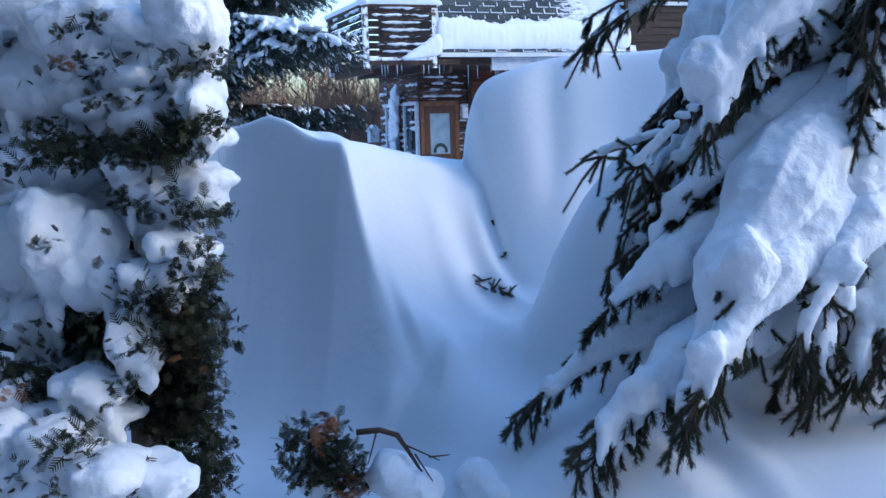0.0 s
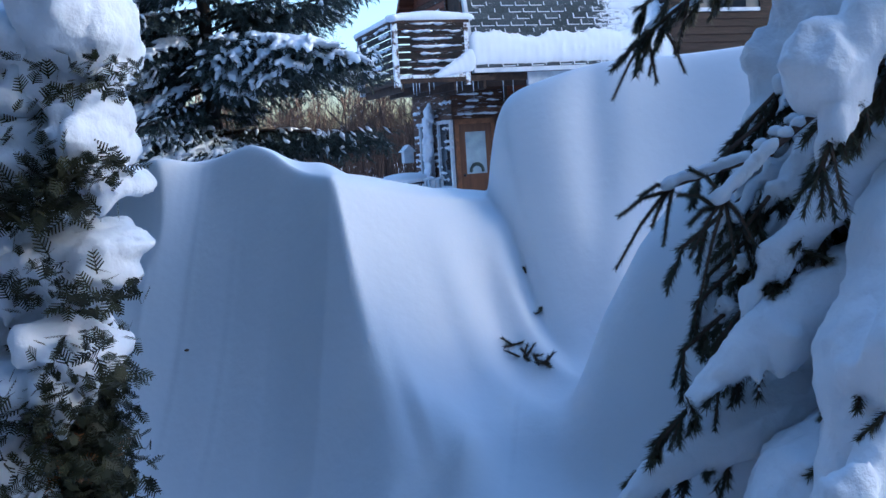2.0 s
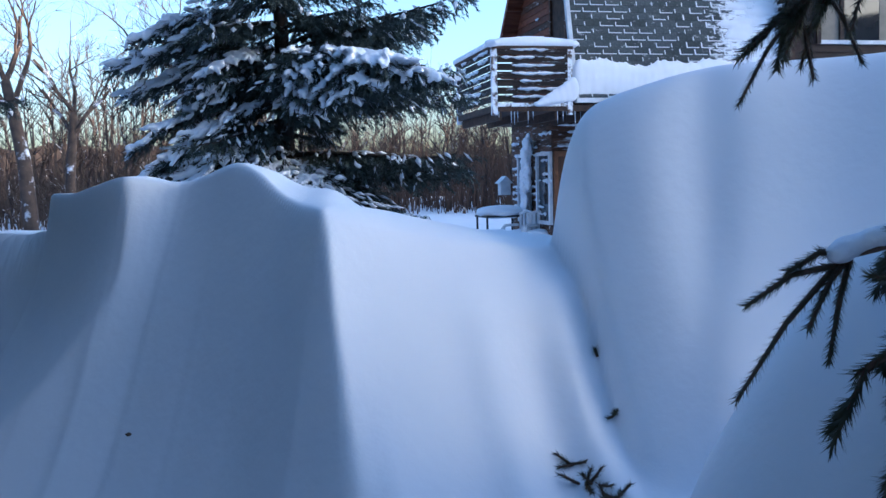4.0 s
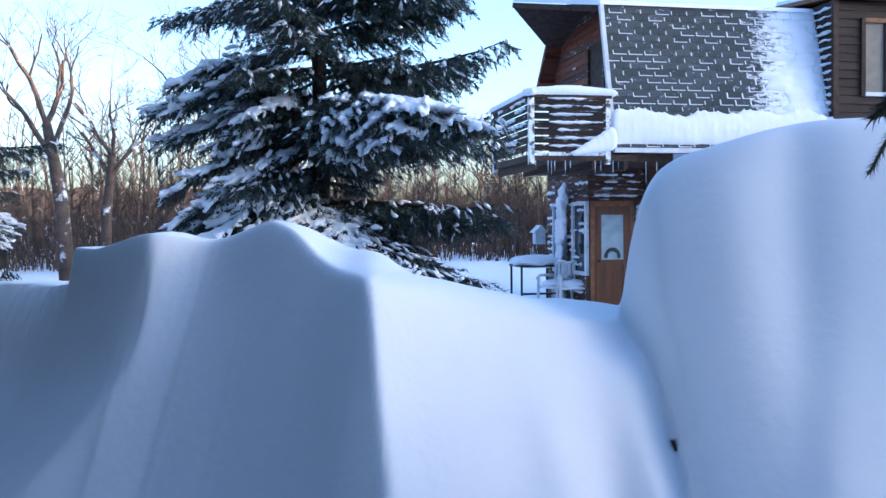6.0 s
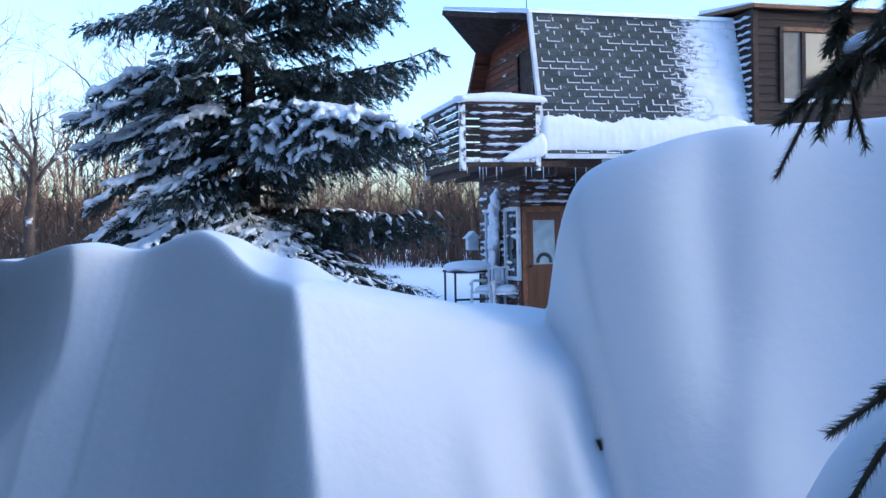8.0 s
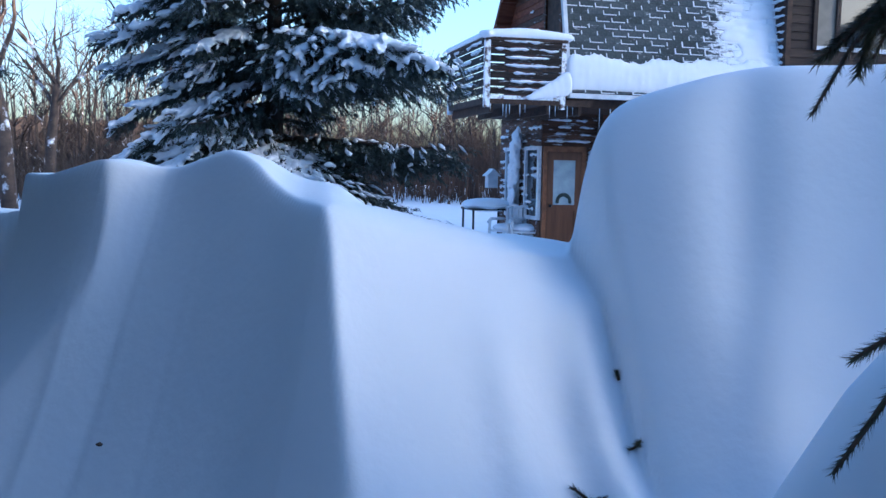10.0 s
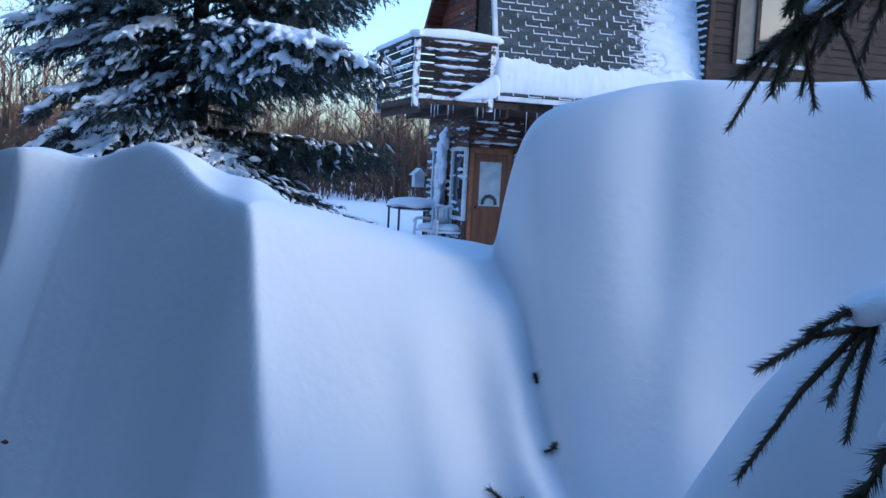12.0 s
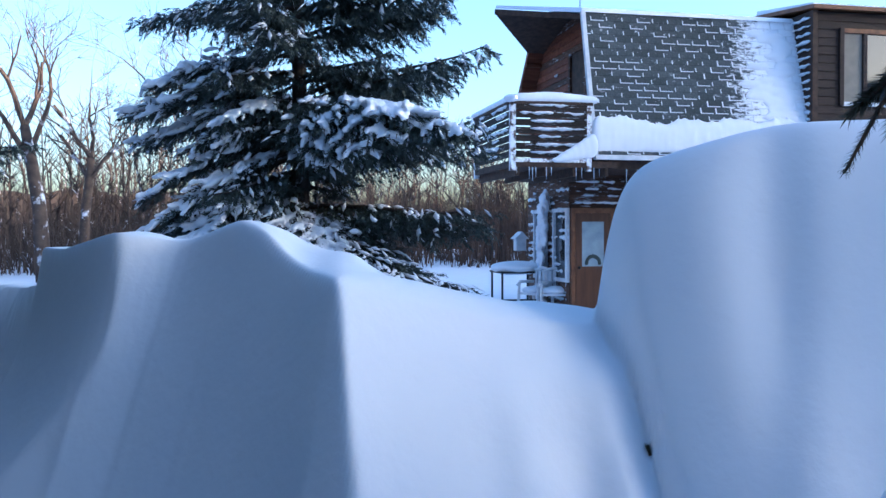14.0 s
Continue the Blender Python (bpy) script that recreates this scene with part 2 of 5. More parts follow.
def ground_height(x, y):
    left, mid, east = rounded(x, RIM_L, 0.05), rounded(x, RIM_M, 0.035), rounded(x, RIM_R, 0.03)
    rim = np.maximum(np.maximum(left, mid), east)
    # the middle ridge leans east on its way down
    xw = x - 0.24 * np.clip(rim - y, 0, 0.6) * hump(x, -0.3, 0.3)
    even = sstep(0.0, 0.25, rim - y)
    mid = rounded(xw, RIM_M, 0.035) * (1 - even) + rounded(xw, RIM_M, 0.17) * even
    east = rounded(xw, RIM_R, 0.03)
    east = east + 0.5 * even * (3.62 + 0.55 * (xw + 0.40) - east) * sstep(-0.40, -0.30, xw)
    s = np.clip(y - rim, 0, None)
    xb = x + 0.5 * np.clip(s, 0, 0.45) * sstep(-0.1, -0.45, x)
    back = rounded(xb, CREST) + 0.38 * hump(xb, -0.38, 0.24) * s * np.exp(-s / 0.32) - 0.165 * s * sstep(0.0, 1.2, s)
    folds = 0.010 * np.sin(6.5 * x + 8 * y + 1.5 * np.sin(4 * x)) + 0.007 * np.sin(11 * x - 7 * y + 2 * np.sin(3 * y)) + 0.004 * np.sin(17 * x + 21 * y + 3 * np.sin(5 * x))
    back = back + 0.4 * folds * sstep(0, 0.3, s)
    far = 0.05 + 0.3 * sstep(20, 40, y) + 0.03 * np.sin(0.9 * x + 0.3 * y) + 0.7 * hump(x + 5, 0, 4.0) * hump(y, 6, 4.0)
    far = far + 1.2 * sstep(1.0, 3.0, x) * hump(y, 8, 6)
    back = np.where(s > 0, np.maximum(back, far), back)
    # the carved faces; the eastern one is gentler and has a slantwise gully
    zl = rounded(np.minimum(x, -1.13), CREST) - scoop(y - left, 0.45, 0.10, 1.0) - 0.30 * sstep(0.05, 0.7, left - y)
    xm = np.clip(x, -1.13, -0.40)
    zm = rounded(xm, CREST) * (1 - even) + (1.62 - 0.09 * (xm + 1.13)) * even - scoop(y - mid, 1.30, 0.46, 1.15)
    zr = rounded(np.maximum(x, -0.40), CREST) - scoop(y - east, 0.60, 0.34, 1.35)
    slant = x + 0.62 * (y - 3.75)
    zr = zr + (0.030 * hump(slant, -0.12, 0.06) - 0.040 * hump(slant, 0.02, 0.06) + 0.022 * hump(slant, 0.12, 0.04)) * sstep(0.05, 0.25, east - y)
    fade = np.clip(rim - y, 0, 1)
    z = lower(lower(zl, zm, 0.006 + 0.04 * fade), zr, 0.006 + 0.30 * fade * fade)
    # the trodden hollow before the drift
    low = 0.52 + 0.33 * sstep(2.7, 3.2, y) * sstep(-0.6, -0.1, x) + 0.02 * np.sin(3 * x + 2 * y) - 0.2 * sstep(2.6, 0.4, y)
    low = low - 0.15 * sstep(0.5, 1.4, x) - 0.2 * sstep(-1.0, -1.6, x) + 0.45 * sstep(0.42, 0.85, x) * hump(y, 3.5, 0.45)
    z = higher(z, low, 0.10)
    # slabs broken from the face
    z = z + 0.035 * sstep(0.0, 0.06, x + 0.13 + 0.5 * (y - 3.16)) * sstep(0.14, 0.02, x + 0.05 + 0.25 * (y - 3.16)) * hump(y, 3.16, 0.13)
    z = z + 0.05 * hump(x, 0.06, 0.05) * hump(y, 3.02, 0.09) + 0.03 * hump(x, -0.14, 0.05) * hump(y, 2.95, 0.06)
    z = lower(z, back, 0.008)
    # the great mound beside the path
    foot = 0.0 - 0.70 * np.clip(y - 4.07, -0.5, 0) - 0.10 * np.clip(y - 4.07, 0, 1.5)
    m = x - foot
    wall = np.where(m > 0, 1.22 + 0.62 * (1 - np.exp(-np.clip(m, 0, None) / 0.042)), 1.22 + 7 * m) + 0.10 * sstep(0.0, 0.5, m)
    bulge = 0.008 * hump(x, 0.25, 0.09) - 0.02 * hump(x, 0.40, 0.07) + 0.05 * hump(x, 0.95, 0.2)
    edge = 4.14 + 0.04 * sstep(0.2, 0.7, x) - bulge
    n = y - edge
    face = 1.84 + 0.08 * sstep(0.05, 0.45, x) + 0.16 * sstep(0.5, 2.5, x) - scoop(np.minimum(n, 0), 1.25, 0.42, 1.7) - 0.6 * sstep(3.3, 2.3, y)
    face = face + 0.06 * hump(x, 0.42, 0.10) * hump(y, 3.72, 0.14) + 1.6 * folds * sstep(0.1, 0.45, x) * hump(y, 3.6, 0.8)
    nb = np.clip(n, 0, None)
    face = face + 0.10 * nb * np.exp(-nb / 0.5) - 0.10 * nb * sstep(0.0, 1.2, nb)
    mound = lower(face, wall, 0.09)
    mound = np.where(nb > 0.6, np.maximum(mound, far), mound)
    z = higher(z, mound, 0.03)
    heap = np.interp(x, (0.16, 0.33, 0.40, 0.50, 0.62, 0.9, 1.6, 2.6), (0.45, 0.98, 1.16, 1.34, 1.50, 1.70, 1.65, 0.6)) + 2.5 * folds
    heap = (heap + 1.0) * hump(y, 3.2, 0.70) - 1.0
    z = higher(z, np.where(x > 0.16, heap, np.minimum(heap, 0.0)), 0.12 * hump(x, 0.6, 1.2) * hump(y, 3.2, 1.0) + 0.001)
    return z + 0.004 * np.sin(9 * x + 2.5 * np.sin(3 * y)) * hump(y, 3.5, 2)


def graded(lo, hi, step, reach):
    a, k = [lo], step
    while a[0] > -reach:
        k *= 1.09
        a.insert(0, a[0] - k)
    a += list(np.arange(lo + step, hi, step))
    k = step
    while a[-1] < reach:
        k *= 1.09
        a.append(a[-1] + k)
    return np.array(a)


gx, gy = graded(-2.0, 1.2, 0.009, 500), graded(2.7, 4.6, 0.009, 500)
X, Y = np.meshgrid(gx, gy)
Z = ground_height(X, Y)
ground = Build()
ground.v = [tuple(p) for p in np.stack([X.ravel(), Y.ravel(), Z.ravel()], 1)]
nx = len(gx)
ground.f = [(j * nx + i, j * nx + i + 1, (j + 1) * nx + i + 1, (j + 1) * nx + i) for j in range(len(gy) - 1) for i in range(nx - 1)]
tagged(new("ground", ground.mesh("ground", SNOW, True)), "deep wind-carved snow drifts over the whole yard", "snow", kind="structure")


# ---- the house ----
HOUSE = pose(-1.68, 17.44, 0, 0, 0, 29)
house = thing("house", HOUSE, "brown wooden gambrel-roofed house plastered with blown snow", "house")


def siding(parent, mat, p0, p1, z0, z1, normal, course=0.13, gaps=(), name="board"):
    """Lapped boards between two plan points; gaps: openings as (from, to, low, high) along the run."""
    p0, p1, nn = Vector((*p0, 0)), Vector((*p1, 0)), Vector((*normal, 0))
    run = (p1 - p0).length
    d = (p1 - p0) / run
    z = z0
    while z < z1 - 0.02:
        top = min(z + course, z1)
        spans = [(0.0, run)]
        for g0, g1, lo, hi in gaps:
            if top > lo + 0.03 and z < hi - 0.03:
                spans = [q for a, b in spans for q in ((a, min(b, g0)), (max(a, g1), b)) if q[1] - q[0] > 0.03]
        for a, b in spans:
            q = [p0 + d * a, p0 + d * b]
            bd = Build()
            prof = [(0.004, top + 0.012), (0.026, z), (0.006, z), (-0.006, top + 0.012)]
            bd.add([e + nn * o + Vector((0, 0, zz)) for e in q for o, zz in prof],
                   [(0, 1, 2, 3), (7, 6, 5, 4), (0, 4, 5, 1), (1, 5, 6, 2), (2, 6, 7, 3), (3, 7, 4, 0)])
            part(name, bd, mat, parent)
        z += course


def rime(p0, p1, normal, low, high, seed):
    """A ragged strip of packed snow on a board between two points."""
    p0, p1, nn = Vector(p0), Vector(p1), Vector(normal)
    n = max(6, int((p1 - p0).length / 0.025))
    bd = Build()
    for i in range(n + 1):
        t = i / n
        p = p0.lerp(p1, t)
        fade = min(1, 6 * t, 6 * (1 - t)) ** 0.6
        a = fade * max(0.1, 0.65 + 0.9 * noise.noise(Vector((seed * 2.3, t * (p1 - p0).length * 6, 1))))
        b = fade * max(0.1, 0.65 + 0.9 * noise.noise(Vector((seed * 1.3, t * (p1 - p0).length * 8, 9))))
        bd.v += [tuple(p + Vector((0, 0, high * a)) + nn * 0.002), tuple(p + nn * 0.024 * fade + Vector((0, 0, 0.3 * high * a))), tuple(p - Vector((0, 0, low * b)) + nn * 0.004)]
    for i in range(n):
        k = 3 * i
        bd.f += [(k, k + 1, k + 4, k + 3), (k + 1, k + 2, k + 5, k + 4), (k + 2, k, k + 3, k + 5)]
    return bd


EAVE, BREAK, RIDGE, WIDE, LONG = 2.96, 5.46, 5.86, 4.4, 7.5
bk = 0.62
# cores of the walls
core = part("wall", Build().prism([(0.35, 0.72, EAVE - 0.1), (0.35, bk + 0.1, BREAK - 0.12), (0.35, WIDE / 2, RIDGE - 0.14), (0.35, WIDE - bk - 0.1, BREAK - 0.12), (0.35, WIDE - 0.3, EAVE - 0.1)], (LONG - 0.4, 0, 0)), DARKWOOD, house)
part("wall", Build().box((0.16, 1.70, -0.3), (LONG, WIDE - 0.2, EAVE - 0.1)), DARKWOOD, house)
# underside of the jettied upper floor
part("soffit", Build().box((-0.02, 0.12, EAVE - 0.24), (LONG, WIDE - 0.05, EAVE - 0.1)), DARKWOOD, house)
siding(house, SIDING, (0.16, WIDE - 0.2), (0.16, 1.70), 0.0, EAVE - 0.25, (-1, 0), gaps=((0.5, 1.3, 0.7, 2.1), (1.7, 2.5, 0.7, 2.1)))
siding(house, SIDING, (0.16, 1.70), (1.25, 1.70), 0.0, EAVE - 0.25, (0, -1), gaps=((0.0, 0.86, -0.1, 2.06),))
siding(house, SIDING_R, (1.33, 1.66), (LONG, 1.66), 0.0, EAVE - 0.25, (0, -1))
part("corner_board", Build().box((1.25, 1.60, 0), (1.33, 1.72, EAVE - 0.24)), DARKWOOD, house)
# gable boards, clipped to the roof by rows
z = EAVE
row = 0
while z < RIDGE - 0.2:
    zz = z + 0.065
    inset = 0.12 + bk * (zz - EAVE) / (BREAK - EAVE) if zz < BREAK else bk + (WIDE / 2 - bk) * (zz - BREAK) / (RIDGE - BREAK) + 0.1
    far_in = -0.18 if zz < 4.4 else bk - (bk + 0.3) * (BREAK - zz) / (BREAK - 4.36) + 0.05 if zz < BREAK else inset
    b0, b1 = inset + 0.05, WIDE - far_in - 0.05
    spans = [(b0, b1)]
    if z < 5.0:
        spans = [(b0, 1.35), (2.15, b1)]
    for a, b in spans:
        if b - a > 0.08:
            siding(house, SIDING if row % 4 == 0 else SIDING_R, (0.35, b), (0.35, a), z, z + 0.13, (-1, 0))
    z += 0.13
    row += 1
gd = part("balcony_door", Build().box((0.36, 1.38, EAVE), (0.42, 2.12, 4.98)), SIDING_R, house, "reddish wooden balcony door set deep in the gable")
for q in ((1.30, 1.38), (2.12, 2.20)):
    part("trim", Build().box((0.31, q[0], EAVE), (0.36, q[1], 5.05)), SIDING, house)
# roof slabs
T = 0.10


def slope(name, a0, a1, b0, z0, b1, z1, mat, skew0=0.0, skew1=0.0):
    bd = Build()
    d = Vector((0, b1 - b0, z1 - z0)).normalized()
    nn = Vector((0, -d.z, d.y)) if d.y >= 0 else Vector((0, d.z, -d.y))
    c = [Vector((a0 + skew0, b0, z0)), Vector((a1, b0, z0)), Vector((a1, b1, z1)), Vector((a0 + skew1, b1, z1))]
    bd.add(c + [p - nn * T for p in c], [(0, 1, 2, 3), (7, 6, 5, 4), (0, 4, 5, 1), (1, 5, 6, 2), (2, 6, 7, 3), (3, 7, 4, 0)])
    return part(name, bd, mat, house)


slope("roof", 0, LONG, 0, EAVE, bk, BREAK, DARKWOOD)
slope("roof", 0, LONG, WIDE + 0.32, 4.36, WIDE - bk, BREAK, SIDING_R)
part("wall", Build().box((0.30, WIDE - 0.05, EAVE - 0.2), (LONG, WIDE + 0.16, 4.42)), DARKWOOD, house)
slope("roof", 0, LONG, bk, BREAK, WIDE / 2, RIDGE, DARKWOOD, 0, -1.15)
slope("roof", 0, LONG, WIDE - bk, BREAK, WIDE / 2, RIDGE, DARKWOOD, 0, -1.15)
# shingles on the near lower slope
sl = math.hypot(bk, BREAK - EAVE)
up = Vector((0, bk, BREAK - EAVE)).normalized()
out = Vector((0, -up.z, up.y))
tilt = math.degrees(math.atan2(bk, BREAK - EAVE))


def shingle_mesh(side, foot):
    bm = Build().box((0.004, -0.012, 0), (0.286, 0.012, 0.16))
    n = len(bm.f)
    if side > 0:
        bm.box((0.0, -0.017, 0.0), (0.010 + 0.02 * side, -0.008, 0.06 + 0.07 * side))
    if foot > 0:
        bm.box((0.0, -0.017, -0.006), (0.29 * min(1, 0.55 + foot), -0.008, 0.002 + 0.016 * foot))
    me = bm.mesh("shingle", SHINGLE)
    me.materials.append(SNOW)
    for f in me.polygons[n:]:
        f.material_index = 1
    return me


variants = [[shingle_mesh(a, b) for b in (0, 0.3, 0.7, 1.4)] for a in (0, 0.2, 0.6, 1.0)]
rows = 20
for r in range(rows):
    a = -0.02 - (0.145 if r % 2 else 0)
    while a < 4.15:
        base = Vector((0, 0, EAVE)) + up * (sl * r / rows) + out * 0.016
        wet = 0.25 + 0.28 * (1 - r / rows) + 0.75 * max(0, (a - 1.6) / 2.4) + random.uniform(-0.25, 0.25)
        q = min(3, max(1, int(wet * 3.0)))
        q2 = min(3, max(1 if random.random() < 0.35 else 0, int((wet + random.uniform(-0.5, 0.0)) * 2.3)))
        o = part("shingle", variants[q][q2], None, house)
        o.matrix_local = pose(max(a, -0.02), base.y, base.z, -tilt - 5 + random.uniform(-0.5, 0.5), 0, 0) @ Matrix.Diagonal(((0.145 if a < -0.03 else 0.29) / 0.29, 1, 1, 1))
        a += 0.29
rk = Build().prism([(-0.06, 0.0, EAVE - 0.05), (-0.06, bk - 0.02, BREAK + 0.02), (-0.06, bk - 0.10, BREAK + 0.03), (-0.06, -0.1, EAVE - 0.05)], (0.07, 0, 0))
part("rake_board", rk, WHITE, house, "white painted rake board")
part("gutter", Build().box((-0.05, -0.14, EAVE - 0.1), (4.2, -0.02, EAVE - 0.02)), WHITE, house, "snowed white eave board")
part("fascia", Build().box((1.1, 0.08, EAVE - 0.34), (LONG, 0.12, EAVE - 0.1)), WHITE, house)

# upper dormer wing
PA = 4.1
part("dormer_wall", Build().box((PA + 0.03, 0.05, EAVE - 0.2), (LONG + 1, 1.5, BREAK + 0.1)), DARKWOOD, house)
siding(house, SIDING_D, (PA + 0.08, 0.03), (LONG + 1, 0.03), EAVE - 0.1, BREAK + 0.1, (0, -1), 0.15, gaps=((0.48, 2.12, 3.94, 5.24),))
z = EAVE - 0.05
while z < BREAK + 0.05:
    b1 = max(0.12, bk * (z - EAVE) / (BREAK - EAVE) + 0.1) if z < BREAK - 0.2 else 1.4
    siding(house, SIDING_D, (PA, b1), (PA, 0.02), z, z + 0.14, (-1, 0), 0.14)
    if z > EAVE + 0.2:
        part("snow_strip", rime((PA - 0.03, 0.03, z + 0.03), (PA - 0.03, b1 * random.uniform(0.75, 0.98), z + 0.03), (-1, 0, 0), 0.04, 0.045, z * 7), SNOW, house, "", True)
    z += 0.14
part("corner_board", Build().box((PA - 0.03, -0.03, EAVE - 0.2), (PA + 0.07, 0.07, BREAK + 0.12)), DARKWOOD, house)
part("dormer_roof", Build().prism([(PA - 0.1, -0.16, BREAK + 0.12), (PA - 0.1, 1.75, BREAK + 0.34), (PA - 0.1, 1.75, BREAK + 0.41), (PA - 0.1, -0.16, BREAK + 0.19)], (LONG + 1.2 - PA, 0, 0)), FRAMEWOOD, house, "weathered tan fascia and dormer roof")
part("dormer_snow", Build().prism([(PA - 0.06, -0.12, BREAK + 0.199), (PA - 0.06, 1.75, BREAK + 0.415), (PA - 0.06, 1.75, BREAK + 0.5), (PA - 0.06, -0.06, BREAK + 0.24)], (LONG + 1.1 - PA, 0, 0)), SNOW, house)
win = part("window", Build().box((PA + 0.56, 0.02, 3.94), (PA + 2.2, 0.045, 5.24)), GLASS, house, "two-pane window in tan wooden frame")
for a0, a1, z0, z1 in ((0.52, 0.60, 3.9, 5.28), (2.15, 2.23, 3.9, 5.28), (0.60, 2.15, 5.2, 5.28), (0.60, 2.15, 3.9, 3.97), (0.99, 1.07, 3.97, 5.2)):
    part("window_frame", Build().box((PA + a0, -0.035, z0), (PA + a1, 0.03, z1)), FRAMEWOOD if z0 > 5 else WHITE if z0 < 3.95 and a1 - a0 > 1 else SIDING_D, win)
part("curtain", Build().box((PA + 0.6, 0.012, 3.97), (PA + 0.99, 0.018, 5.2)), CURTAIN, win, "pale drawn curtain")
part("curtain", Build().box((PA + 1.85, 0.012, 3.97), (PA + 2.15, 0.018, 5.2)), CURTAIN, win, "pale drawn curtain")

# snow on the roof
ledge = Build()
for k in range(34):
    a = 0.06 + k * 0.122
    h = 0.30 + 0.09 * noise.noise(Vector((a * 1.3, 3, 0))) + 0.03 * random.random()
    p = Vector((0, 0, EAVE)) + up * h + out * 0.05
    ledge.blob((a, p.y, p.z), (0.14, 0.10, h * 1.05), k, 0.15)
soften(part("roof_snow", ledge, SNOW, house, "thick snow ledge along the eave", True), 0.035, 6)
cap = Build()
cap.prism([(-0.02, bk - 0.06, BREAK + 0.02), (-0.02, bk + 0.02, BREAK + 0.11), (-0.02, WIDE / 2, RIDGE + 0.09), (-0.02, WIDE - bk, BREAK + 0.1), (-0.02, WIDE - bk, BREAK + 0.01), (-0.02, WIDE / 2, RIDGE + 0.005)], (LONG, 0, 0))
cap.add([(-0.02, bk - 0.03, BREAK + 0.012), (-0.02, bk + 0.02, BREAK + 0.11), (-1.12, WIDE / 2, RIDGE + 0.07), (-1.14, WIDE / 2, RIDGE + 0.01), (-0.02, WIDE / 2, RIDGE + 0.09)], [(0, 1, 2, 3), (1, 4, 2)])
part("roof_snow", cap, SNOW, house, "smooth snow over the upper roof")
drift = Build()
for k in range(60):
    u_ = random.random()
    a = 2.95 + 0.85 * u_ + 0.1 * random.random()
    h = random.uniform(0.3, 2.35)
    if random.random() < (a - 2.75) / 1.1:
        p = Vector((0, 0, EAVE)) + up * h + out * 0.01
        drift.blob((a, p.y, p.z), (0.26, 0.045, 0.10), k, 0.3, 2)
soften(part("roof_snow", drift, SNOW, house, "snow plastered against the dormer", True), 0.03, 5)
# rafters under the far overhang
for k in range(5):
    zz = EAVE + 0.35 + k * 0.45
    bb = WIDE + 0.1 if zz < 4.4 else WIDE - bk + (bk + 0.3) * (BREAK - zz) / (BREAK - 4.36) - 0.12
    part("rafter", Build().box((0.0, bb - 0.09, zz), (0.36, bb - 0.03, zz + 0.06)), SIDING_R, house)
# weather vane
VX, VZ = 0.55, RIDGE + 0.08
vane = part("weather_vane", Build().tube([(VX, 2.2, VZ - 0.1), (VX, 2.2, VZ + 0.42)], [0.010, 0.008], 6), METAL, house, "black metal weather vane on the ridge")
part("arm", Build().tube([(VX - 0.14, 2.2, VZ + 0.25), (VX + 0.14, 2.2, VZ + 0.25)], [0.007, 0.007], 5).tube([(VX, 2.06, VZ + 0.25), (VX, 2.34, VZ + 0.25)], [0.007, 0.007], 5), METAL, vane)
ar = Build().box((VX - 0.15, 2.19, VZ + 0.37), (VX + 0.13, 2.21, VZ + 0.39))
ar.prism([(VX - 0.22, 2.19, VZ + 0.38), (VX - 0.13, 2.19, VZ + 0.33), (VX - 0.13, 2.19, VZ + 0.43)], (0, 0.02, 0))
part("arrow", ar, METAL, vane)
for c in ((VX - 0.14, 2.2), (VX + 0.14, 2.2), (VX, 2.06), (VX, 2.34)):
    part("ball", Build().blob((*c, VZ + 0.25), (0.022, 0.022, 0.026), 1, 0.02, 1), METAL, vane)

# balcony
A0, A1, B0, B1, F = -1.52, -0.10, -0.10, 2.35, 2.82
balcony = part("balcony", Build().box((A0, B0, F - 0.1), (0.34, B1, F)), DARKWOOD, house, "snow-crusted wooden balcony with board railing")
for a in (A0 + 0.1, A0 + 0.6, A0 + 1.1, A0 + 1.66):
    part("joist", Build().box((a, B0 + 0.05, F - 0.24), (a + 0.06, B1, F - 0.1)), DARKWOOD, balcony)
for a, b in ((A0 + 0.04, B0 + 0.04), (A0 + 0.04, B1 - 0.04), (A1 - 0.06, B0 + 0.04)):
    part("post", Build().box((a - 0.045, b - 0.045, F - 0.16), (a + 0.045, b + 0.045, F + 0.98)), SNOWWOOD, balcony, "snow-plastered post")
z = F + 0.06
r = 0
while z < F + 0.9:
    part("board", Build().box((A0 + 0.085, B0 - 0.01, z), (A1 - 0.1, B0 + 0.015, z + 0.105)), BLACKWOOD, balcony)
    part("board", Build().box((A0 - 0.01, B0 + 0.085, z), (A0 + 0.015, B1 - 0.085, z + 0.105)), BLACKWOOD, balcony)
    for k in range(3):
        L = random.uniform(0.12, 0.4)
        if r in (0, 2) and k:
            continue
        a = random.uniform(A0 + 0.12 + L, A1 - 0.12 - L)
        part("snow_strip", rime((a - L, B0 - 0.012, z + 0.085), (a + L, B0 - 0.012, z + 0.085), (0, -1, 0), 0.035, 0.03, r * 5 + k), SNOW, balcony, "", True)
        b = random.uniform(B0 + 0.3, B1 - 0.6)
        part("snow_strip", rime((A0 - 0.012, b - L, z + 0.07), (A0 - 0.012, b + L * 1.5, z + 0.07), (-1, 0, 0), 0.045, 0.04, r * 7 + k), SNOW, balcony, "", True)
    z += 0.13
    r += 1
part("rail", Build().box((A0, B0 - 0.03, F + 0.93), (A1, B0 + 0.07, F + 0.98)), DARKWOOD, balcony)
part("rail", Build().box((A0 - 0.03, B0 + 0.07, F + 0.93), (A0 + 0.07, B1, F + 0.98)), DARKWOOD, balcony)
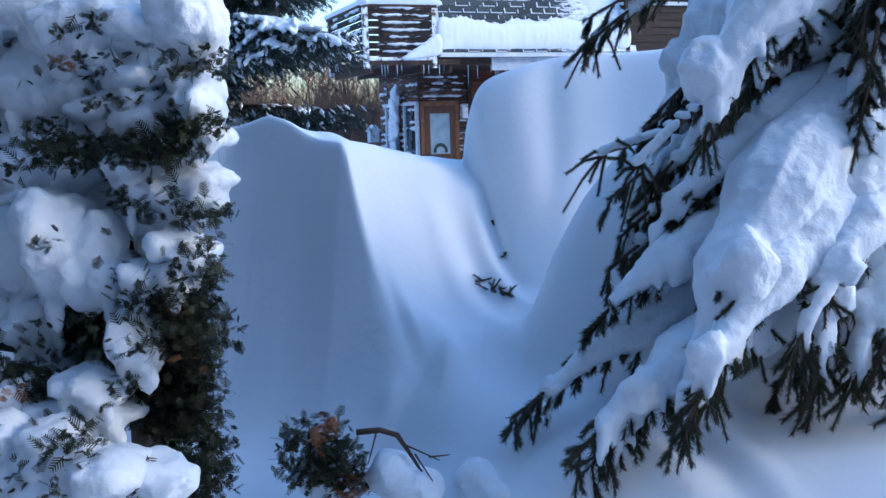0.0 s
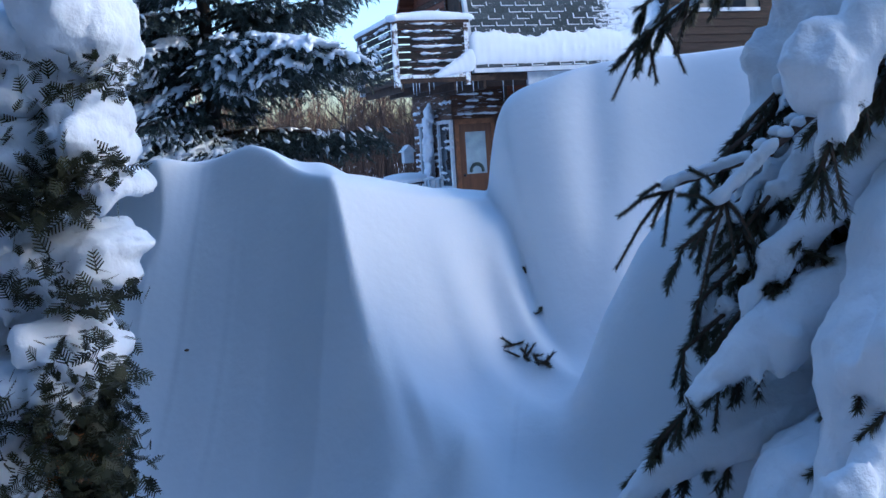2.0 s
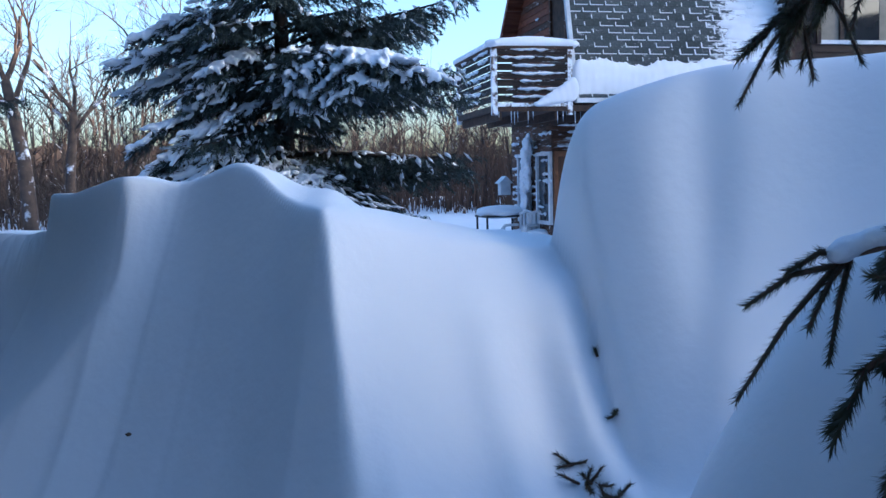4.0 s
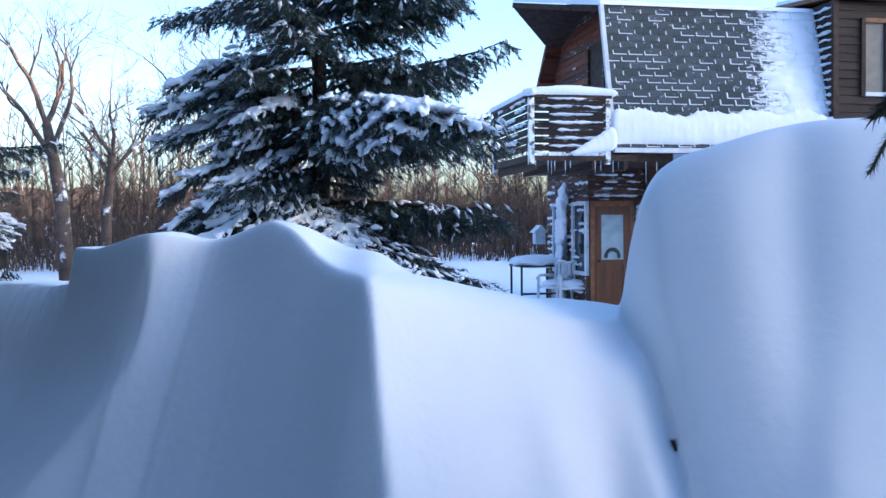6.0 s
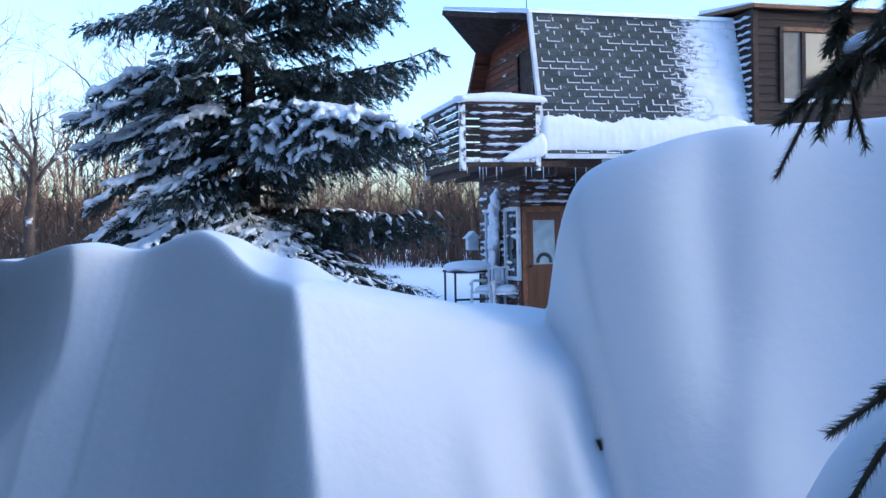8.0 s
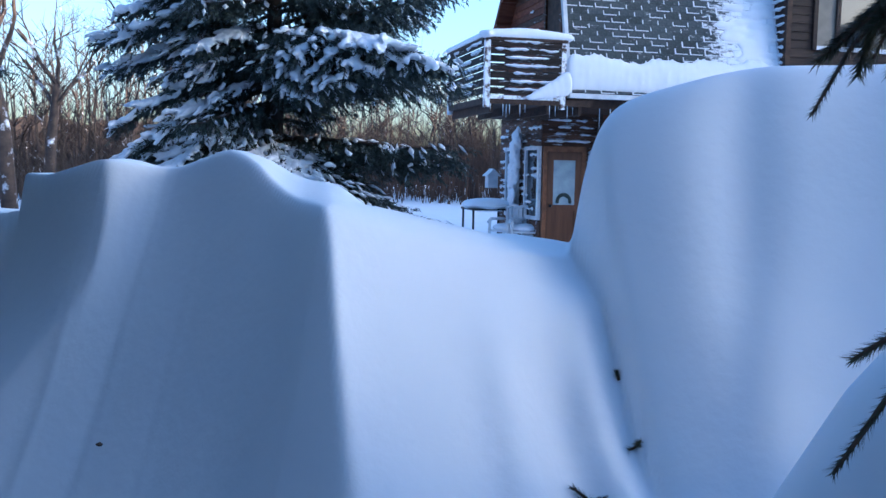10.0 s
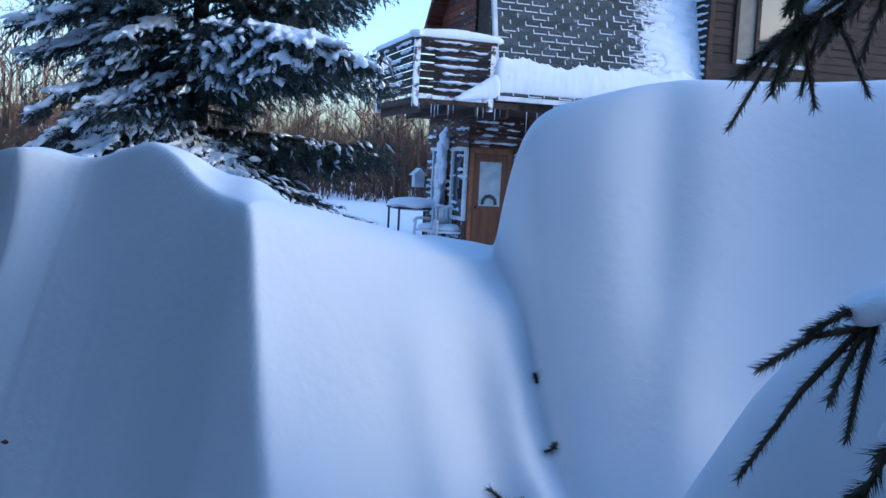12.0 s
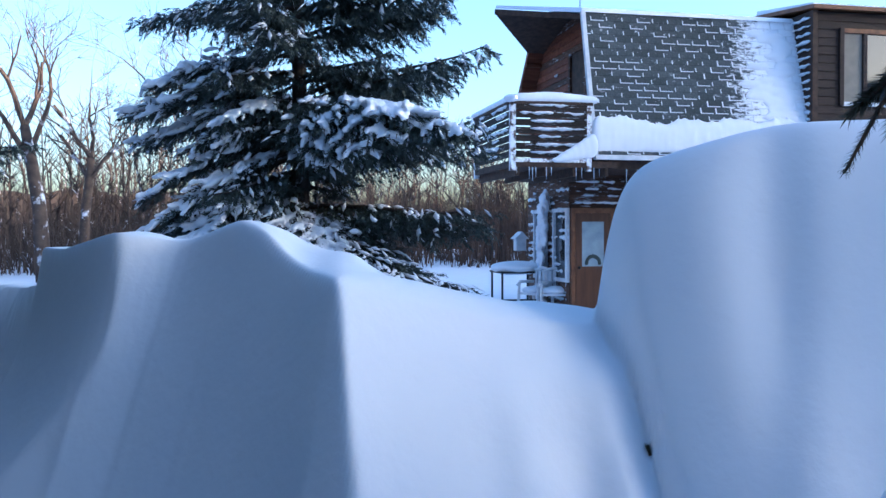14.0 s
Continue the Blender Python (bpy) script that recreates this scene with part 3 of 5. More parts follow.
part("rail", Build().box((A0 + 0.085, B0 - 0.015, F - 0.02), (A1 - 0.12, B0 + 0.03, F + 0.04)), SNOWWOOD, balcony)
sn = Build()
for k in range(16):
    t_ = k / 15
    sn.blob((A0 + (A1 - A0) * t_, B0 + 0.02, F + 1.02 + 0.03 * math.sin(3 * t_)), (0.13, 0.08, 0.075 + 0.03 * math.sin(math.pi * t_)), k, 0.1)
    sn.blob((A0 + 0.02, B0 + (B1 - B0) * t_, F + 1.02), (0.08, 0.14, 0.07), k + 20, 0.1)
soften(part("snow_cap", sn, SNOW, balcony, "rounded snow cap on the rail", True), 0.03, 4)
wd = Build()
for k in range(7):
    wd.blob((A1 - 0.62 + k * 0.1, B0 - 0.03, F + 0.02 + 0.04 * k), (0.12, 0.06, 0.05 + 0.028 * k), k, 0.1)
soften(part("snow_wedge", wd, SNOW, balcony, "", True), 0.025, 4)
for k in range(10):
    a = random.uniform(A0, A1 + 0.2)
    L = random.uniform(0.05, 0.22)
    part("icicle", Build().tube([(a, B0 + 0.02, F - 0.1), (a, B0 + 0.02, F - 0.12 - L)], [0.009, 0.002], 5), ICE, balcony)

# ground floor under the balcony: door, windows, ice
door = part("door", Build().box((0.25, 1.655, 0.02), (0.95, 1.70, 2.0)), DOORWOOD, house, "brown wooden door with a glazed upper half")
for a0, a1, z0, z1 in ((0.17, 0.25, 0.0, 2.1), (0.95, 1.03, 0.0, 2.1), (0.25, 0.95, 2.0, 2.1)):
    part("door_frame", Build().box((a0, 1.63, z0), (a1, 1.70, z1)), FRAMEWOOD, door)
for a0, a1, z0, z1 in ((0.26, 0.38, 0.04, 1.98), (0.82, 0.94, 0.04, 1.98), (0.38, 0.82, 1.84, 1.98), (0.38, 0.82, 0.9, 1.0), (0.38, 0.82, 0.04, 0.2)):
    part("stile", Build().box((a0, 1.635, z0), (a1, 1.66, z1)), DOORWOOD, door)
part("pane", Build().box((0.38, 1.645, 1.0), (0.82, 1.652, 1.84)), FROST, door, "frosted glass pane")
part("door_knob", Build().blob((0.32, 1.60, 0.98), (0.03, 0.035, 0.03), 2, 0.02), METAL, door)
wr = Build()
for k in range(14):
    w_ = math.pi * k / 13
    wr.blob((0.60 + 0.13 * math.cos(w_), 1.635, 1.06 + 0.13 * math.sin(w_)), (0.04, 0.015, 0.04), k, 0.3, 1)
part("wreath", wr, NEEDLE, door, "dark wreath lying against the pane")
for b0, b1 in ((2.9, 3.7), (1.7, 2.5)):
    w_ = part("window", Build().box((0.14, b0 + 0.06, 0.76), (0.16, b1 - 0.06, 2.04)), GLASS, house, "white-framed ground floor window rimed with ice")
    for q0, q1, z0, z1 in ((b0, b0 + 0.07, 0.7, 2.1), (b1 - 0.07, b1, 0.7, 2.1), (b0 + 0.07, b1 - 0.07, 2.03, 2.1), (b0 + 0.07, b1 - 0.07, 0.7, 0.77)):
        part("window_frame", Build().box((0.09, q0, z0), (0.16, q1, z1)), WHITE, w_)
ice = Build()
for k in range(46):
    t_ = k / 45
    ice.blob((-0.02 + random.uniform(-0.05, 0.05), 2.80 + 0.10 * math.sin(5 * t_) + random.uniform(-0.12, 0.12) * (1.2 - 0.6 * t_), 0.15 + 2.2 * t_), (0.07, random.uniform(0.09, 0.17), random.uniform(0.10, 0.22)), k, 0.5, 1)
soften(part("ice_column", ice, CLOD, house, "lumpy white ice frozen down the wall", True), 0.022, 1, 0.06, 0.05)
for k in range(46):
    b, L = random.uniform(1.75, 4.0), random.uniform(0.08, 0.3)
    z = 0.12 + 0.13 * random.randint(2, 18)
    part("snow_strip", rime((0.128, b - L, z), (0.128, min(b + L, 4.2), z), (-1, 0, 0), 0.05, 0.04, k), SNOW, house, "", True)
for k in range(24):
    L = random.uniform(0.05, 0.2)
    a = random.uniform(0.2 + L, 1.2 - L)
    z = 0.12 + 0.13 * random.randint(16, 19)
    if k % 3 == 0:
        L, a, z = 0.09, 1.14, 0.12 + 0.13 * random.randint(1, 15)
    part("snow_strip", rime((a - L, 1.668, z), (a + L, 1.668, z), (0, -1, 0), 0.03, 0.03, k + 60), SNOW, house, "", True)
for k in range(18):
    L = random.uniform(0.08, 0.3)
    z = EAVE + 0.12 + 0.13 * random.randint(0, 15)
    b = random.choice([random.uniform(0.75, 1.2), random.uniform(2.3, 3.3)])
    part("snow_strip", rime((0.318, b - L * 0.5, z), (0.318, b + L * 0.5, z), (-1, 0, 0), 0.03, 0.03, k + 90), SNOW, house, "", True)
part("wall_lantern", Build().box((1.08, 1.53, 1.72), (1.2, 1.67, 1.95)).blob((1.14, 1.6, 1.99), (0.09, 0.09, 0.05), 1, 0.1), WHITE, house, "snow-capped wall lantern beside the door", False)
for k in range(11):
    a = random.uniform(0.0, 1.6)
    L = random.uniform(0.1, 0.35)
    part("icicle", Build().tube([(a, 0.14, EAVE - 0.24), (a, 0.14, EAVE - 0.26 - L)], [0.009, 0.002], 5), ICE, house)
feeder = Build().box((-0.12, 4.2, 1.25), (0.1, 4.42, 1.5))
feeder.prism([(-0.18, 4.14, 1.5), (-0.01, 4.14, 1.66), (0.15, 4.14, 1.5)], (0, 0.34, 0))
part("bird_feeder", feeder, WHITE, house, "snow-covered bird feeder hung at the corner")

# ---- things beside the house ----
gz = 0.05
table = thing("patio_table", pose(-3.62, 20.0, gz + 0.08, 0, 0, 29), "metal patio table under a slab of snow", "table")
part("tabletop", Build().box((-0.42, -0.42, 0.70), (0.42, 0.42, 0.74)), METAL, table)
for a, b in ((-0.38, -0.38), (0.38, -0.38), (-0.38, 0.38), (0.38, 0.38)):
    part("leg", Build().tube([(a, b, -0.1), (a, b, 0.70)], [0.022, 0.022], 6), METAL, table)
part("brace", Build().box((-0.38, -0.40, 0.15), (0.38, -0.36, 0.19)), METAL, table)
soften(part("snow_cover", Build().blob((0, 0, 0.80), (0.52, 0.52, 0.14), 3, 0.12, 3), SNOW, table, "smooth slab of snow", True), 0.03, 3)


def resin_chair(m, label):
    ch = thing("garden_chair", m, label, "chair", "chairs beside the house")
    part("seat", Build().box((-0.24, -0.24, 0.38), (0.24, 0.22, 0.42)), PLASTIC, ch)
    for k in range(5):
        part("back_slat", Build().box((-0.2 + k * 0.09, 0.2, 0.42), (-0.14 + k * 0.09, 0.235, 0.84)), PLASTIC, ch)
    part("back_rail", Build().tube([(-0.22, 0.22, 0.84), (0, 0.22, 0.90), (0.22, 0.22, 0.84)], [0.03, 0.03, 0.03], 6), PLASTIC, ch)
    for s in (-1, 1):
        part("armrest", Build().tube([(s * 0.26, 0.22, 0.62), (s * 0.27, -0.15, 0.63), (s * 0.26, -0.25, 0.56)], [0.03, 0.035, 0.03], 6), PLASTIC, ch)
        for b in (-0.22, 0.2):
            part("leg", Build().tube([(s * 0.25, b * 1.1, -0.1), (s * 0.24, b, 0.62 if b < 0 else 0.4)], [0.03, 0.028], 6), PLASTIC, ch)
    soften(part("snow_cushion", Build().blob((0, -0.03, 0.47), (0.27, 0.26, 0.09), 4, 0.2, 3), SNOW, ch, "heap of snow on the seat", True), 0.03, 3)
    return ch


chair = resin_chair(pose(-3.1, 19.5, gz, 0, 0, -30), "white resin armchair heaped with snow")
copy_thing(chair, pose(-2.72, 19.35, gz, 0, 0, 10))

# ---- trees and brush ----


def needle_mesh(P, D, L, R, n, width, rng):
    """Needles along many twigs at once: P starts, D directions, L lengths, R needle reach."""
    P, D = np.asarray(P, float), np.asarray(D, float)
    L, R = np.asarray(L, float)[:, None], np.asarray(R, float)[:, None]
    D = D / np.linalg.norm(D, axis=1, keepdims=True)
    ref = np.where(np.abs(D[:, 2:3]) > 0.8, np.array([[1.0, 0, 0]]), np.array([[0, 0, 1.0]]))
    A = np.cross(D, ref)
    A /= np.linalg.norm(A, axis=1, keepdims=True)
    B = np.cross(D, A)
    out_v = []
    m = len(P)
    for k in range(n):
        t = (k + rng.random((m, 1))) / n
        w = rng.random((m, 1)) * 2 * np.pi
        rad = np.cos(w) * A + np.sin(w) * B
        tan = -np.sin(w) * A + np.cos(w) * B
        base = P + D * L * t
        tip = base + rad * R * (0.75 + 0.4 * rng.random((m, 1))) + D * R * 1.0
        out_v.append(np.stack([base - tan * width, base + tan * width, tip], 1))
    v = np.concatenate(out_v, 0).reshape(-1, 3)
    return v, len(v) // 3


def tri_mesh(name, v, mat):
    me = bpy.data.meshes.new(name)
    n = len(v) // 3
    me.vertices.add(len(v))
    me.vertices.foreach_set("co", np.asarray(v, np.float32).ravel())
    me.loops.add(3 * n)
    me.loops.foreach_set("vertex_index", np.arange(3 * n, dtype=np.int32))
    me.polygons.add(n)
    me.polygons.foreach_set("loop_start", np.arange(0, 3 * n, 3, dtype=np.int32))
    me.materials.append(mat)
    me.update(calc_edges=True)
    return me


def big_spruce(x, y, height, reach, label):
    rng = np.random.default_rng(7)
    rnd = random.Random(5)
    tree = thing("spruce_tree", pose(x, y, 0), label, "tree")
    part("trunk", Build().tube([(0, 0, 0), (0.02, 0, height * 0.35), (-0.02, 0.02, height * 0.7), (0, 0, height)], [0.10, 0.075, 0.045, 0.008], 8), BARK_SHADED, tree, "", True)
    P, D, L, R = [], [], [], []
    snow, heap = Build(), Build()

    def limb(w, z, ln, rise, heavy, f):
        d = Vector((math.cos(w), math.sin(w), 0))
        pts = []
        for i in range(8):
            t = i / 7
            pts.append(Vector((0, 0, z)) + d * ln * t + Vector((0, 0, ln * (rise * t - (0.30 + 0.28 * heavy) * t * t * (1 - f * 0.6) + 0.16 * t ** 4))))
        part("limb", Build().tube(pts, [0.022 * (1 - i / 8) * (1 - 0.5 * f) + 0.003 for i in range(8)], 4, False), BARK_SHADED, tree)
        side = Vector((-d.y, d.x, 0))
        nb = max(6, int(ln * 20))
        for i in range(nb):
            t = 0.12 + 0.88 * (i + rnd.random()) / nb
            q = t * 7
            j = min(int(q), 6)
            p = pts[j].lerp(pts[j + 1], q - j)
            for sd in (-1, 1):
                bl = (0.12 + 0.34 * (1 - t)) * min(ln, 1.4) * rnd.uniform(0.6, 1.2)
                bd = (d * rnd.uniform(0.45, 0.9) + side * sd * rnd.uniform(0.4, 0.9) + Vector((0, 0, rnd.uniform(-0.6, -0.05)))).normalized()
                nt = max(2, int(bl / 0.05))
                for u in range(nt):
                    o = p + bd * bl * u / nt
                    td = (bd + Vector((rnd.uniform(-0.6, 0.6), rnd.uniform(-0.6, 0.6), rnd.uniform(-0.9, 0.1)))).normalized()
                    tl = rnd.uniform(0.08, 0.16)
                    P.append(o), D.append(td), L.append(tl), R.append(0.030)
                    if heavy > 0.78 and rnd.random() < heavy * (0.35 + 0.6 * t):
                        rot = (td + bd).to_track_quat("X", "Z").to_matrix().to_4x4()
                        heap.blob(o + bd * 0.04 + Vector((0, -0.015, 0.045)), (rnd.uniform(0.05, 0.10), rnd.uniform(0.018, 0.034), rnd.uniform(0.016, 0.028)), len(P), 0.5, 1, rot)
                    elif rnd.random() < heavy * (0.2 + 0.7 * t):
                        c = o + td * tl * 0.55 + Vector((0, -0.01, 0.032))
                        rx = rnd.uniform(0.04, 0.08)
                        ry = rnd.uniform(0.014, 0.028)
                        e = td * rx
                        g = td.cross(Vector((0, 0, 1))).normalized() * ry
                        h = Vector((0, 0, ry * 0.75))
                        snow.add([c + e, c - e, c + g, c - g, c + h, c - h * 0.6], [(0, 2, 4), (2, 1, 4), (1, 3, 4), (3, 0, 4), (2, 0, 5), (1, 2, 5), (3, 1, 5), (0, 3, 5)])

    z = 0.5
    while z < height - 0.2:
        f = (z - 0.3) / (height - 0.3)
        for k in range(5 if f < 0.38 else 3):
            w = rnd.uniform(0, 2 * math.pi)
            west = math.cos(w) < -0.2
            ln = (reach * (1 - f) ** 0.7 + 0.12) * rnd.uniform(0.5, 1.1)
            if west:
                ln = (1.1 * (1 - f) ** 0.4 + 0.1) * rnd.uniform(0.55, 1.05)
            if math.cos(w) > -0.1 and z < 2.35:
                ln *= 0.34
            heavy = (0.62 * (1.1 - f) if west else 0.48 * (1.2 - f)) * rnd.uniform(0.3, 1.3)
            limb(w, z + rnd.uniform(-0.08, 0.08), ln, -0.05 + 0.45 * f - (0.34 * (1 - f) if west else 0) + rnd.uniform(-0.14, 0.2), heavy, f)
        z += 0.125 + 0.05 * f
    # the long boughs that stand out from the rest
    for deg, z, ln, rise, heavy in ((-34, 2.55, 1.75, 0.26, 0.95), (-31, 2.62, 1.6, 0.26, 1.0), (-37, 2.5, 1.5, 0.2, 1.0), (-27, 2.52, 1.85, 0.24, 0.95), (-40, 2.42, 1.3, 0.16, 1.0), (-48, 2.35, 0.95, 0.06, 1.0), (-22, 2.46, 1.9, 0.22, 0.8), (-18, 1.85, 1.95, 0.10, 0.16), (-10, 1.78, 1.9, 0.06, 0.08),
                                    (0, 2.80, 1.8, 0.34, 0.22), (-14, 2.72, 1.55, 0.30, 0.12), (-24, 2.95, 1.2, 0.2, 0.12), (4, 3.25, 1.4, 0.32, 0.15), (-12, 3.5, 1.3, 0.3, 0.2), (-8, 3.9, 1.15, 0.3, 0.1),
                                    (200, 2.95, 1.5, 0.06, 0.9), (190, 2.75, 1.5, 0.02, 0.8), (214, 2.55, 1.35, -0.2, 1.0), (222, 2.35, 1.3, -0.26, 1.0), (206, 2.3, 1.25, -0.32, 1.0), (188, 3.55, 1.5, 0.20, 0.6), (205, 3.15, 1.3, 0.05, 0.9), (195, 4.0, 1.35, 0.2, 0.5), (242, 2.05, 1.35, -0.2, 1.0), (262, 1.9, 1.0, -0.1, 0.9),
                                    (250, 2.75, 0.9, 0.0, 1.0), (285, 1.72, 1.2, -0.05, 1.0), (297, 1.75, 1.35, -0.08, 1.0), (308, 1.80, 1.5, -0.08, 0.95), (316, 1.80, 1.65, -0.1, 0.6), (324, 1.75, 1.85, -0.1, 0.35), (332, 1.68, 2.05, -0.1, 0.2), (328, 1.62, 1.6, -0.1, 0.3)):
        limb(radians(deg), z, ln * 0.92, rise, heavy, 0.3)
    v, _ = needle_mesh(P, D, L, R, 13, 0.0065, rng)
    tagged(part("foliage", tri_mesh("foliage", v, NEEDLE), NEEDLE, tree, "dark blue-green needles"), kind="stuff")
    tagged(part("snow_load", snow, SNOW, tree, "snow clinging to the boughs", True), kind="stuff")
    soften(tagged(part("snow_blanket", heap, CLOD, tree, "thick snow on the bent boughs", True), kind="stuff"), 0.014, 1, 0.02, 0.04)
    return tree


big_spruce(-3.15, 9.1, 6.6, 1.95, "tall dark spruce with snow-laden lower boughs behind the drift")


copy_thing(bpy.data.objects["spruce_tree"], pose(-5.0, 6.7, 0.2, 0, 0, 130) @ Matrix.Diagonal((0.6, 0.6, 0.6, 1)))


def grow(bd, p, d, length, r, depth, rnd, twist=0.5, droop=0.0):
    """A bare limb with its forks."""
    pts, rad = [p], [r]
    n = 5
    for i in range(n):
        d = (d + Vector((rnd.uniform(-1, 1), rnd.uniform(-1, 1), rnd.uniform(-0.5, 0.8) - droop)) * twist * 0.35).normalized()
        p = p + d * length / n
        pts.append(p)
        rad.append(r * (1 - 0.5 * (i + 1) / n))
    bd.tube(pts, rad, 5 if depth > 2 else 3, False)
    if depth > 0:
        for k in range(3 if depth > 1 else 4):
            i = rnd.randint(2, n)
            nd = (d + Vector((rnd.uniform(-1, 1), rnd.uniform(-1, 1), rnd.uniform(-0.4, 0.7)))).normalized()
            grow(bd, pts[i], nd, length * rnd.uniform(0.5, 0.8), max(rad[i] * 0.62, 0.006), depth - 1, rnd, twist, droop)


def bare_tree(x, y, z, height, seed, lean=(0, 0), r=0.2, depth=5, label="bare crooked willow standing before the woods"):
    rnd = random.Random(seed)
    tree = thing("bare_tree", pose(x, y, z), label, "tree", "bare trees by the woods")
    tr = Build()
    pts = [Vector((0, 0, -0.3)), Vector((lean[0] * 0.25, lean[1] * 0.25, height * 0.25)), Vector((lean[0] * 0.7, lean[1] * 0.7, height * 0.42)), Vector((lean[0], lean[1], height * 0.52))]
    tr.tube(pts, [r * 1.2, r, r * 0.85, r * 0.7], 8)
    part("trunk", tr, WILLOW, tree, "", True)
    for k in range(4):
        bd = Build()
        w = 2 * math.pi * k / 4 + rnd.uniform(-0.5, 0.5)
        grow(bd, pts[2 + k % 2], Vector((0.6 * math.cos(w), 0.6 * math.sin(w), rnd.uniform(0.6, 1.1))).normalized(), height * 0.27, r * 0.5, depth - 1, rnd, 0.75, 0.05)
        part("limb", bd, WILLOW, tree)
    return tree


bare_tree(-14.3, 24.0, 0.2, 7.6, 3, (1.6, 0.3), 0.20)
bare_tree(-17.6, 23.0, 0.2, 8.6, 8, (-0.9, 0.3), 0.19)
bare_tree(-13.0, 27.0, 0.2, 6.5, 12, (0.4, 0.2), 0.13)
bare_tree(-19.5, 27.0, 0.2, 7.5, 15, (0.2, 0.2), 0.16)

rnd = random.Random(21)
woods = Build()
for k in range(900):
    w = radians(rnd.uniform(-62, 24))
    dd = rnd.uniform(38, 62)
    p = Vector((0.3 + dd * math.sin(w), 2 + dd * math.cos(w), 0.2))
    hgt = rnd.uniform(3.2, 8.2) * (1.0 if w < radians(-24) else 0.72)
    r = rnd.uniform(0.03, 0.09)
    q = [p, p + Vector((rnd.uniform(-0.3, 0.3), 0, hgt * 0.5)), p + Vector((rnd.uniform(-0.7, 0.7), 0, hgt))]
    woods.tube(q, [r, r * 0.7, 0.012], 3, False)
    for j in range(16):
        t = rnd.uniform(0.2, 1)
        o = q[0].lerp(q[1], t * 2) if t < 0.5 else q[1].lerp(q[2], t * 2 - 1)
        e = o + Vector((rnd.uniform(-1, 1), rnd.uniform(-0.5, 0.5), rnd.uniform(0.3, 1.1))) * rnd.uniform(0.4, 1.1)
        woods.tube([o, e], [r * 0.4 + 0.004, 0.006], 3, False)
        for i in range(2):
            e2 = e + Vector((rnd.uniform(-1, 1), rnd.uniform(-0.5, 0.5), rnd.uniform(0, 1))) * 0.5
            woods.tube([o.lerp(e, 0.6), e2], [0.010, 0.004], 3, False)
tagged(new("woods", woods.mesh("woods", WOODS)), "leafless grey-brown woods behind the snowy field", "woods", kind="stuff")
for west in (True, False):
    brush = Build()
    for k in range(2800):
        w = radians(rnd.uniform(-62, -25) if west else rnd.uniform(-27, 20))
        dd = rnd.uniform(34, 46)
        p = Vector((0.3 + dd * math.sin(w), 2 + dd * math.cos(w), 0.2))
        hgt = rnd.uniform(0.6, 2.4) * (1.0 if west else 1.7) * (0.7 + 0.5 * noise.noise(Vector((math.degrees(w) * 0.4, 0, 3))) + 0.3)
        e = p + Vector((rnd.uniform(-0.5, 0.5), 0, hgt))
        brush.tube([p, e], [rnd.uniform(0.012, 0.03), 0.006], 3, False)
        for j in range(4):
            o = p.lerp(e, rnd.uniform(0.3, 0.95))
            brush.tube([o, o + Vector((rnd.uniform(-0.6, 0.6), 0, rnd.uniform(0.15, 0.7)))], [0.009, 0.004], 3, False)
    tagged(new("brush", brush.mesh("brush", WOODS if west else BRUSH)), "frosted grey-brown thicket at the field's edge" if west else "dense red-brown winter brush at the field's edge", "brush", kind="stuff")
# wooded rise all round; outside the picture it is added, tall, to block light
rise = Build()
n = 240
for k in range(n):
    w = 2 * math.pi * k / n
    ang = (math.degrees(w) + 180) % 360 - 180
    front = -70 < ang < 45
    rr = 70.0 if front else 46.0
    # low where seen; 11.5 screens the sun and its glow, 21 the sky
    h = (3.4 if ang > -26 else 4.6) if front else 11.5 if 45 <= ang < 130 else 21.0
    h += 0.6 * noise.noise(Vector((k * 0.9, 0, 0))) + 0.4 * noise.noise(Vector((k * 3.3, 5, 0)))
    rise.v += [(rr * math.sin(w), 2 + rr * math.cos(w), -0.5), (rr * math.sin(w), 2 + rr * math.cos(w), h), ((rr + 6) * math.sin(w), 2 + (rr + 6) * math.cos(w), -0.5)]
for k in range(n):
    j = (k + 1) % n
    rise.f += [(3 * k, 3 * j, 3 * j + 1, 3 * k + 1), (3 * k + 1, 3 * j + 1, 3 * j + 2, 3 * k + 2)]
tagged(new("backdrop", rise.mesh("backdrop", FARWOODS)), "distant leafless wooded rise, its unseen sides raised to block light", "woods", kind="structure")

# added rows out of view, left and behind, that block sky light
hedge = Build()
for k in range(400):
    t = rnd.random()
    if k < 110:
        c = (-1.8 - 3.6 * t, 2.5 - 0.3 * t + rnd.uniform(-0.25, 0.25), rnd.uniform(0.5, 5.2))
    elif k >= 330:
        c = (-4.4 - 0.6 * t + rnd.uniform(-0.2, 0.2), 2.3 + 3.2 * rnd.random(), rnd.uniform(0.5, 5.6))
    else:
        c = (-7.5 + 11.0 * t, -2.6 + rnd.uniform(-0.4, 0.4), rnd.uniform(0.4, 8.0))
    wide = 1.0 if k < 110 else 1.5
    hedge.blob(c, (rnd.uniform(0.35, 0.55) * wide, 0.4, rnd.uniform(0.4, 0.6) * wide), k, 0.5, 3)
tagged(new("shade_hedge", hedge.mesh("shade_hedge", SHADE_HEDGE, True)), "unseen dark hedge added to keep sky light off the drift", "hedge", kind="structure")

